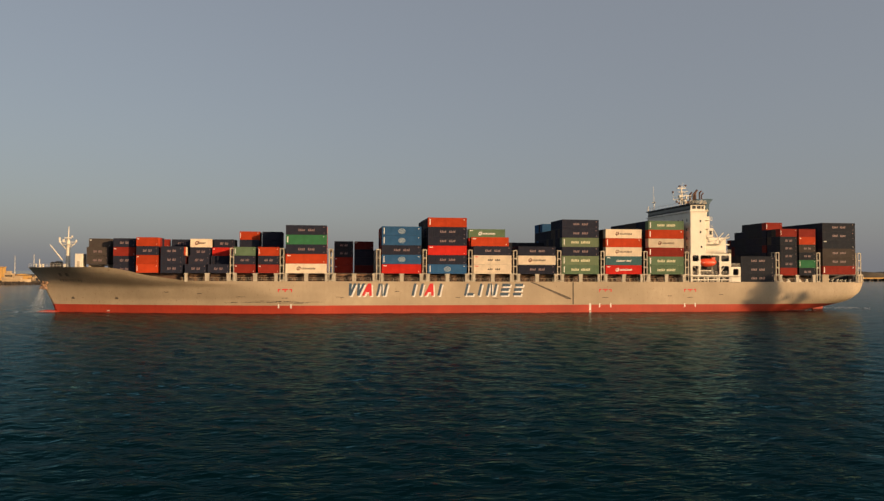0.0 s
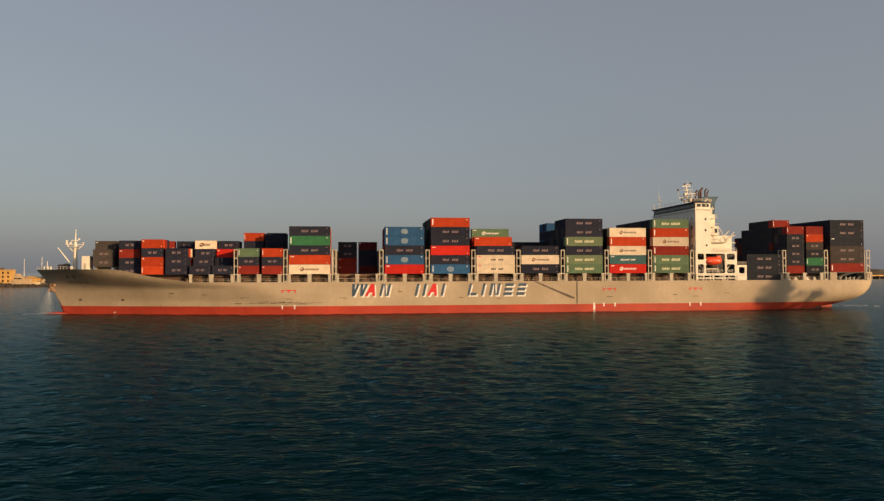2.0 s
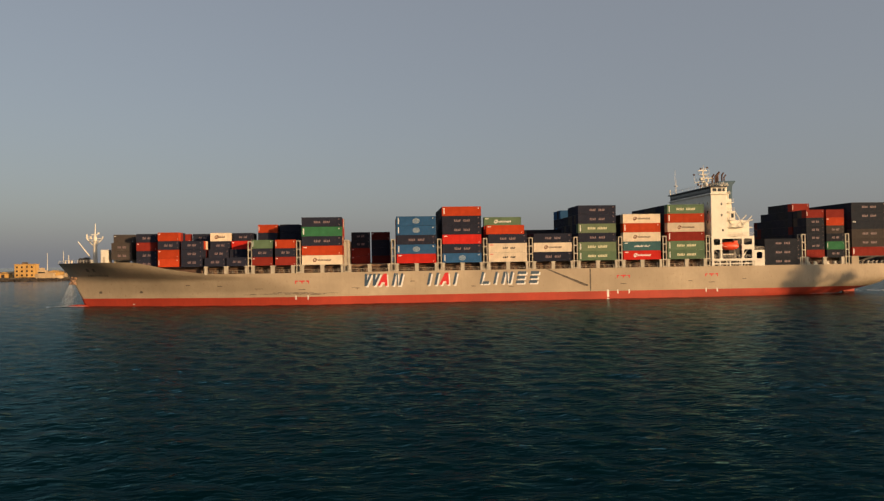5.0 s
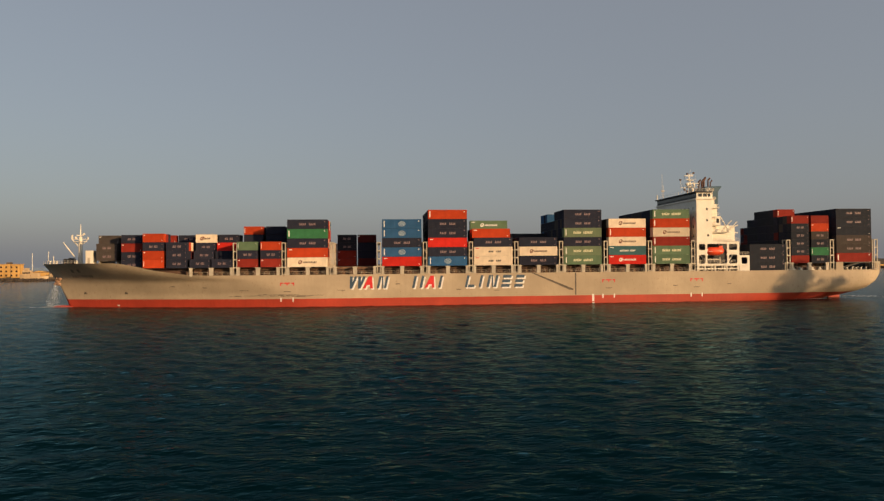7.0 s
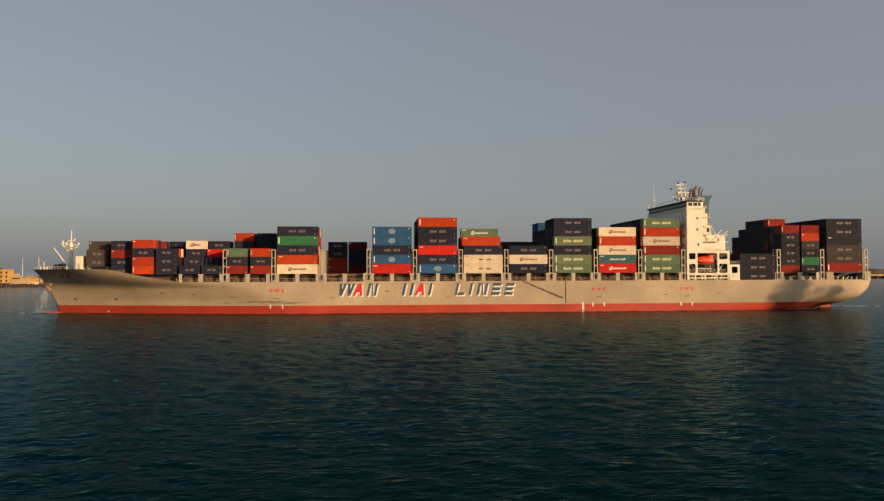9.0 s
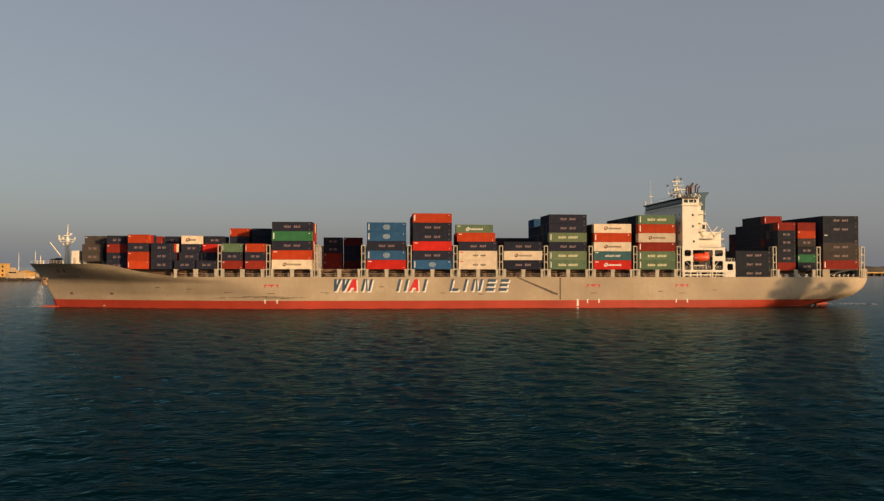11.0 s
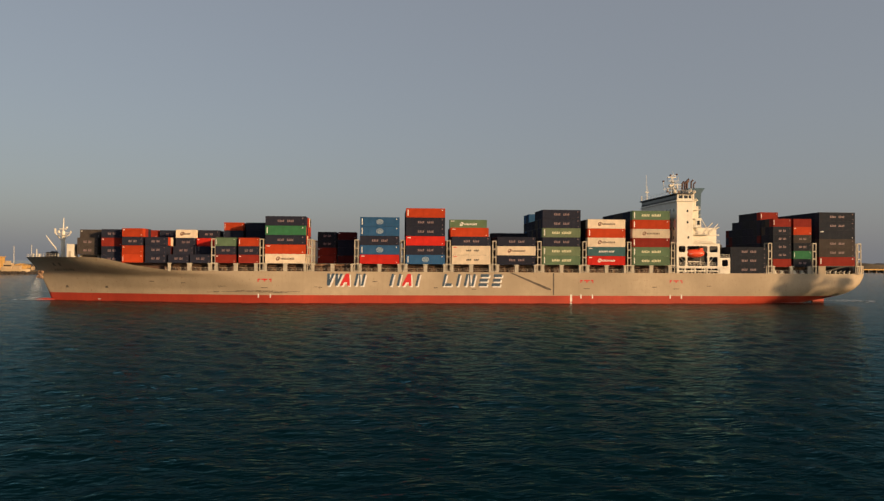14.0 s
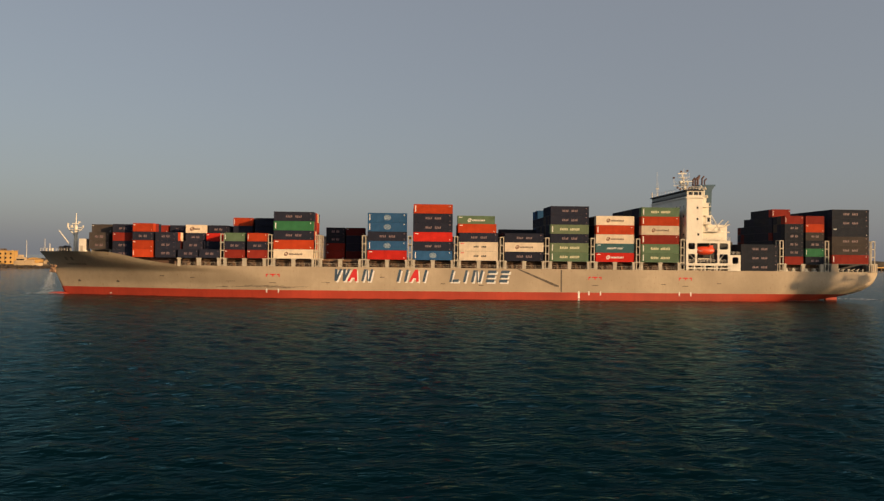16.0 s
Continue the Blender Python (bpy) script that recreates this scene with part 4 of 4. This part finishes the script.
for x in (-1.93, 98.83, 127.89):
    for dx in (0, 3.7):
        hull_mark("tug_mark", x + dx - 0.2, x + dx + 0.2, 1.5, 2.75, MARKW, 1)
    for a, b, c, d in ((-0.2, 0.6, 7.0, 7.35), (-0.2, 0.1, 6.4, 7.0), (3.2, 4.0, 7.0, 7.35), (3.7, 4.0, 6.4, 7.0), (1.0, 2.8, 7.0, 7.35), (1.75, 2.1, 6.5, 7.0)):
        hull_mark("tug_mark", x + a, x + b, c, d, MARKR, 1)
    hull_mark("stencil_bar", x + 0.9, x + 2.9, 4.5, 4.7, SCRAPE, 1)
mark("draught_mark", [(95.3, 0.5), (95.95, 0.5), (95.95, 2.75), (95.3, 2.75)], MARKW)
mark("draught_mark", [(95.3, -0.2), (95.95, -0.2), (95.95, 0.15), (95.3, 0.15)], MARKW)
mark("gangway_recess", [(75.8, 9.55), (76.8, 9.55), (89.2, 4.5), (89.2, 4.05), (87.9, 4.2)], SCRAPE)
mark("gangway_recess", [(89.75, 2.5), (90.2, 2.5), (90.2, 9.5), (89.75, 9.5)], SCRAPE)
for x0, x1, z in ((-13.5, 11.0, 3.35), (-18, -14, 3.2), (-9, 3.5, 3.65), (-14.5, -11.5, 4.9), (15, 17.5, 4.8), (-2, 7, 3.05)):
    n = max(2, round((x1 - x0) / 1.6))
    for k in range(n):        # broken streaks where fenders have rubbed
        a = x0 + (x1 - x0) * k / n
        h = 0.04 + 0.10 * rng.random() * math.sin(math.pi * (k + 0.5) / n)
        zc = z + 0.05 * rng.gauss(0, 1)
        hull_mark("fender_scrape", a, a + (x1 - x0) / n * (0.8 + 0.3 * rng.random()), zc - h, zc + h, SCRAPE, 2)


for i in range(9):        # unreadable name on the bow
    hull_mark("name_bar", -67.8 + 0.85 * i, -67.8 + 0.85 * i + (0.6 if i % 3 else 0.45), 9.3, 10.0, FADED)
for i in range(2):
    hull_mark("name_bar", -67.2 + 2.4 * i, -66.2 + 2.4 * i, 10.9, 11.9, FADED)
for x in (-65.2, -51.4):  # thruster signs near the waterline
    hull_mark("thruster_sign", x, x + 1.1, 3.95, 4.4, SCRAPE)
    hull_mark("thruster_sign", x + 0.2, x + 0.9, 4.4, 4.65, SCRAPE)
hull_mark("draught_mark", -54.0, -53.2, 0.3, 0.6, MARKW)
for x, z in ((-26, 5.8), (-36, 6.2), (33, 6.5), (52, 4.6), (64, 4.2), (122, 5.0), (140, 5.4)):
    hull_mark("small_stain", x, x + 1.4, z, z + 0.22, SCRAPE)

# ---- spray from the hawse pipe, and foam at bow and stern ----
foam_mat = make_mat("white_foam", (0.62, 0.66, 0.69), 0.8, var=0.1, scale=2.0)
spray = thing("hawse_spray", "thin white spray of water falling from the bow", "spray", local=Matrix.Translation((-73.6, 13.3, 0)))
tagged(spray, kind="stuff")
bm = bmesh.new()
for i in range(1500):
    z = 7.3 * rng.random() ** 1.1
    fall = (7.3 - z) / 7.3
    x, y = rng.gauss(-1.1 * fall, 0.25 + 1.25 * fall), rng.gauss(0, 0.3 + 0.6 * fall)
    tube(bm, (x, y, z), (x - 0.03, y, max(0.02, z - 0.45)), 0.0027, 0.0027, 3, False)
part("droplets", bm, foam_mat, spray)


def foam_patch(name, label, x, y, lx, ly, count):
    f = thing(name, label, "foam", local=Matrix.Translation((x, y, 0)))
    tagged(f, kind="stuff")
    bm = bmesh.new()
    for i in range(count):
        a, b = rng.gauss(0, 0.4) * lx, rng.gauss(0, 0.4) * ly
        r = 0.12 + 0.35 * rng.random()
        k = 6
        vs = [bm.verts.new((a + 2.2 * r * math.cos(2 * math.pi * q / k) * (0.7 + 0.5 * rng.random()), b + r * math.sin(2 * math.pi * q / k), 0.03 + 0.05 * rng.random())) for q in range(k)]
        bm.faces.new(vs)
    part("flecks", bm, foam_mat, f)


foam_patch("bow_foam", "white foam where the bow parts the water", -74.5, 13.2, 5.5, 0.5, 150)
foam_patch("side_foam", "thin line of foam along the ship's quarter", 171, 3.5, 9, 0.5, 45)
foam_patch("stern_foam", "broken foam in the wake behind the stern", 199, 16, 12, 8, 60)

# ---- far shore ----
STONE = make_mat("harbour_stone", (0.13, 0.10, 0.08), 0.9, var=0.25, scale=0.15, bump=0.4)
SAND = make_mat("dry_scrub_ground", (0.115, 0.09, 0.055), 0.95, var=0.25, scale=0.02, bump=0.3)
YELLOW = make_mat("yellow_plaster", (0.56, 0.33, 0.10), 0.85, var=0.08, scale=0.12, streak=0.2)
CREAM = make_mat("cream_boat_paint", (0.50, 0.37, 0.22), 0.6, var=0.08, scale=0.2, rust=0.3)


def shore(name, label, x0, x1, y0, y1, top, seed):
    """A long quay or low bank with an uneven back."""
    r = random.Random(seed)
    bm = bmesh.new()
    n = 60
    prev = None
    for i in range(n + 1):
        x = x0 + (x1 - x0) * i / n
        t = top * (0.75 + 0.5 * r.random())
        prof = [(y0, -2), (y0 + 0.5, 2.7), (y0 + 60, 2.75), (y0 + 75, 0.6 * t + 1.5), (y0 + 0.5 * (y1 - y0), t), (y1, -2)]
        cur = [bm.verts.new((x, y, z)) for y, z in prof]
        if prev:
            for k in range(len(prof) - 1):
                bm.faces.new((prev[k], cur[k], cur[k + 1], prev[k + 1]))
        prev = cur
    ob = part(name, bm, SAND)
    tagged(ob, label, "shore", kind="structure")


shore("shore_west", "low stone quay and bank across the harbour", -900, -200, 636, 1000, 6.5, 1)
shore("shore_east", "low scrub-covered breakwater across the harbour", 330, 1500, 905, 1250, 15, 2)
shore("shore_north", "low far bank behind the ship", -200, 330, 980, 1250, 11, 3)


def breakwater(x0, x1, y, top, seed):
    """A low ridge of dark rubble along the quay's foot."""
    r = random.Random(seed)
    bm = bmesh.new()
    x = x0
    while x < x1:
        for k in range(2):
            q = 1.1 + 0.9 * r.random()
            bmesh.ops.create_icosphere(bm, subdivisions=1, radius=q, matrix=Matrix.Translation((x + r.random(), y + 1.6 * k, r.random() * (top - q * 0.7))) @ Matrix.Rotation(r.random() * 3, 4, "Y") @ Matrix.Diagonal((1.3, 1, 0.8, 1)))
        x += 1.3
    ob = part("breakwater", bm, ROCK)
    tagged(ob, "low dark rubble breakwater before the quay", "breakwater", kind="stuff")


ROCK = make_mat("wet_dark_rubble", (0.055, 0.042, 0.032), 0.85, var=0.25, scale=0.3, bump=0.5)
breakwater(-470, -205, 629, 2.4, 8)


def pole_dir(yaw, dist):
    return (-dist * math.sin(radians(yaw)), dist * math.cos(radians(yaw)))


def building(x, y, w, d, h, floors, cols, label):
    b = thing("harbour_building", label, "building", "buildings on the far quay")
    b.matrix_world = Matrix.Translation((x, y, 2.7))
    part("wall", bevelled(boxes((0, w, 0, d, 0, h)), 0.15), YELLOW, b)
    part("roof", bevelled(boxes((-0.4, w + 0.4, -0.4, d + 0.4, h, h + 0.6)), 0.1), YELLOW, b)
    part("parapet", boxes((w * 0.3, w * 0.55, d * 0.3, d * 0.6, h + 0.6, h + 2.2)), STONE, b)
    for f in range(floors):
        for c in range(cols):
            cx = (c + 0.5) * w / cols
            z = 1.2 + f * (h - 0.6) / floors
            part("window", boxes((cx - 0.7, cx + 0.7, -0.06, 0.2, z, z + 1.7)), GLASS, b)
    return b


def moored_boat(x, y, L, label):
    b = thing("moored_boat", label, "boat")
    b.matrix_world = Matrix.Translation((x, y, 0))
    bm = bmesh.new()
    prev = None
    for i in range(17):
        u = i / 16
        w = 3.6 * (1 - max(0, (u - 0.7) / 0.3) ** 2) * (0.8 + 0.2 * min(1, u * 6)) + 0.05
        zt = 4.2 + 2.2 * max(0, 0.45 - u) ** 1.2 * 2 + 1.4 * max(0, u - 0.7)
        cur = [bm.verts.new(p) for p in ((u * L, -w * 0.8, -0.5), (u * L, -w, zt), (u * L, w, zt), (u * L, w * 0.8, -0.5))]
        if prev:
            for k in range(3):
                bm.faces.new((prev[k], prev[k + 1], cur[k + 1], cur[k]))
        else:
            bm.faces.new(cur)
        prev = cur
    bm.faces.new(prev[::-1])
    part("hull", bm, CREAM, b)
    part("cabin", bevelled(boxes((L * 0.08, L * 0.38, -2.4, 2.4, 4.5, 9.2)), 0.15), CREAM, b)
    part("cabin", bevelled(boxes((L * 0.4, L * 0.66, -2.2, 2.2, 4.2, 7.0)), 0.15), CREAM, b)
    part("wheelhouse", bevelled(boxes((L * 0.14, L * 0.28, -1.8, 1.8, 9.2, 11.2)), 0.15), CREAM, b)
    for i in range(7):
        part("window", boxes((L * 0.1 + i * L * 0.038, L * 0.1 + i * L * 0.038 + 0.9, -2.45, -2.3, 6.6, 7.6)), GLASS, b)
    part("rub_rail", boxes((0.2, L * 0.9, -3.75, -3.4, 1.6, 2.0)), STONE, b)


bx, by = pole_dir(23.1, 705)
building(bx - 34, by + 14, 17, 9, 11.5, 3, 4, "yellow plastered harbour building with small windows")
building(bx - 74, by + 24, 16, 9, 10.0, 2, 4, "yellow plastered low harbour building")
building(bx - 130, by + 30, 30, 12, 11.0, 3, 6, "yellow plastered low harbour building")
moored_boat(bx - 3, by - 14, 22, "cream moored workboat with long deckhouse")
moored_boat(bx - 60, by - 14, 26, "cream moored workboat with long deckhouse")
pole = thing("quay_mast", "thin pale steel mast on the quay", "mast")
pole.matrix_world = Matrix.Translation((bx, by, 2.7))
part("pole", tubes(((0, 0, 0), (0, 0, 21.5), 0.3, 0.14, 8)), WHITE, pole)
part("footing", bevelled(boxes((-0.8, 0.8, -0.8, 0.8, 0, 0.8)), 0.1), STONE, pole)
for dx, dy, w, h in ((-52, 22, 9, 5), (-12, 26, 12, 6), (6, 20, 8, 4.5), (18, 24, 14, 6.5), (-95, 20, 10, 6), (36, 22, 10, 5)):
    sh = thing("quay_shed", "low weathered shed on the far quay", "shed", "sheds on the far quay")
    sh.matrix_world = Matrix.Translation((bx + dx, by + dy, 2.7))
    bm = bmesh.new()
    prism(bm, [(0, 0), (w, 0), (w, h * 0.75), (w / 2, h), (0, h * 0.75)], 0, 8)
    part("walls", bm, CREAM if dx % 4 else YELLOW, sh)
    part("roof", boxes((-0.3, w + 0.3, -0.3, 8.3, h * 0.72, h * 0.78)), STONE, sh)
    part("door", boxes((w * 0.35, w * 0.65, -0.08, 0.1, 0, h * 0.55)), DARK, sh)
for dx, h in ((-46, 9), (14, 7.5), (-20, 10.5), (30, 6)):
    ps = thing("lamp_post", "thin steel lamp post on the far quay", "lamp post", "posts on the far quay")
    ps.matrix_world = Matrix.Translation((bx + dx, by + 5, 2.7))
    part("pole", tubes(((0, 0, 0), (0, 0, h), 0.16, 0.1, 6)), STONE, ps)
    part("arm", tubes(((0, 0, h), (1.6, 0, h + 0.3), 0.08, 0.08, 5)), STONE, ps)
# pier with openings in front of the far breakwater
pier = thing("far_pier", "pale low pier on dark piles", "pier")
part("deck", boxes((360, 1100, 893, 902, 3.6, 5.2)), YELLOW, pier)
for i in range(60):
    x = 362 + i * 12.3
    part("pile", boxes((x, x + 2.0, 894, 900, -2, 3.6)), STONE, pier)


# ---- added mole outside the view; its unseen trees shade the ship's quarter ----
BARK = make_mat("grey_bark", (0.14, 0.10, 0.07), 0.9, var=0.2, scale=1.0, bump=0.4)
LEAF = make_mat("dark_green_leaves", (0.05, 0.09, 0.03), 0.7, var=0.25, scale=0.4)
mole = thing("mole", "added rubble stone mole out of view, under the shade trees", "mole")
bm = bmesh.new()
for i in range(160):
    a, r = rng.random() * 6.283, rng.random() ** 0.5
    bmesh.ops.create_icosphere(bm, subdivisions=1, radius=1.2 + rng.random(), matrix=Matrix.Translation((214 + 18 * r * math.cos(a), 151 + 9 * r * math.sin(a), 0.4 + 0.8 * (1 - r))))
part("rubble", bm, STONE, mole)


def tree(x, y, h, w, seed, clumps):
    r = random.Random(seed)
    t = thing("tree", "added dark green tree, unseen, that shades the ship's quarter", "tree", "trees on the mole")
    t.matrix_world = Matrix.Translation((x, y, 1.2))
    bm = bmesh.new()
    tube(bm, (0, 0, 0), (0.2, 0.1, h * 0.45), 0.55, 0.35, 10)
    for i in range(7):
        a = i * 0.9 + r.random()
        tube(bm, (0.2, 0.1, h * (0.25 + 0.03 * i)), (w * 0.38 * math.cos(a), w * 0.38 * math.sin(a), h * (0.5 + 0.05 * i)), 0.22, 0.06, 6)
    part("trunk", bm, BARK, t)
    bm = bmesh.new()
    for i in range(clumps):
        a, b, c = r.random() * 6.283, math.acos(2 * r.random() - 1), 0.35 + 0.65 * r.random() ** 0.6
        cx, cy, cz = 0.5 * w * c * math.cos(a) * math.sin(b), 0.5 * w * c * math.sin(a) * math.sin(b), 0.72 * h + 0.27 * h * c * math.cos(b)
        for k in range(125):
            q = Vector((cx + r.gauss(0, 0.9), cy + r.gauss(0, 0.9), max(2, cz + r.gauss(0, 0.8))))
            u, v = Vector((r.gauss(0, 1), r.gauss(0, 1), r.gauss(0, 1))).normalized(), Vector((r.gauss(0, 1), r.gauss(0, 1), r.gauss(0, 1))).normalized()
            bm.faces.new([bm.verts.new(q + 0.4 * p) for p in (u, v, -u)])
    part("crown", bm, LEAF, t)


# invented shadow casters, set along the sun's line from the ship's quarter
tree(206.0, 151.5, 29.0, 9, 1, 44)
tree(218.5, 151.0, 27.0, 13, 2, 12)


def motions():
    rows = [(t, pose(x, y, 0, 0, 0, yaw)) for t, x, y, yaw in SHIP_ROWS]
    for ob, local in MOVERS:
        walk(ob, [(t, m @ local) for t, m in rows])
    # the ripples drift with the wind
    walk(water, [(0, pose(0, 0, -0.1)), (8, pose(3.0, -5.0, -0.1)), (16, pose(6.0, -10.0, -0.1))])


motions()
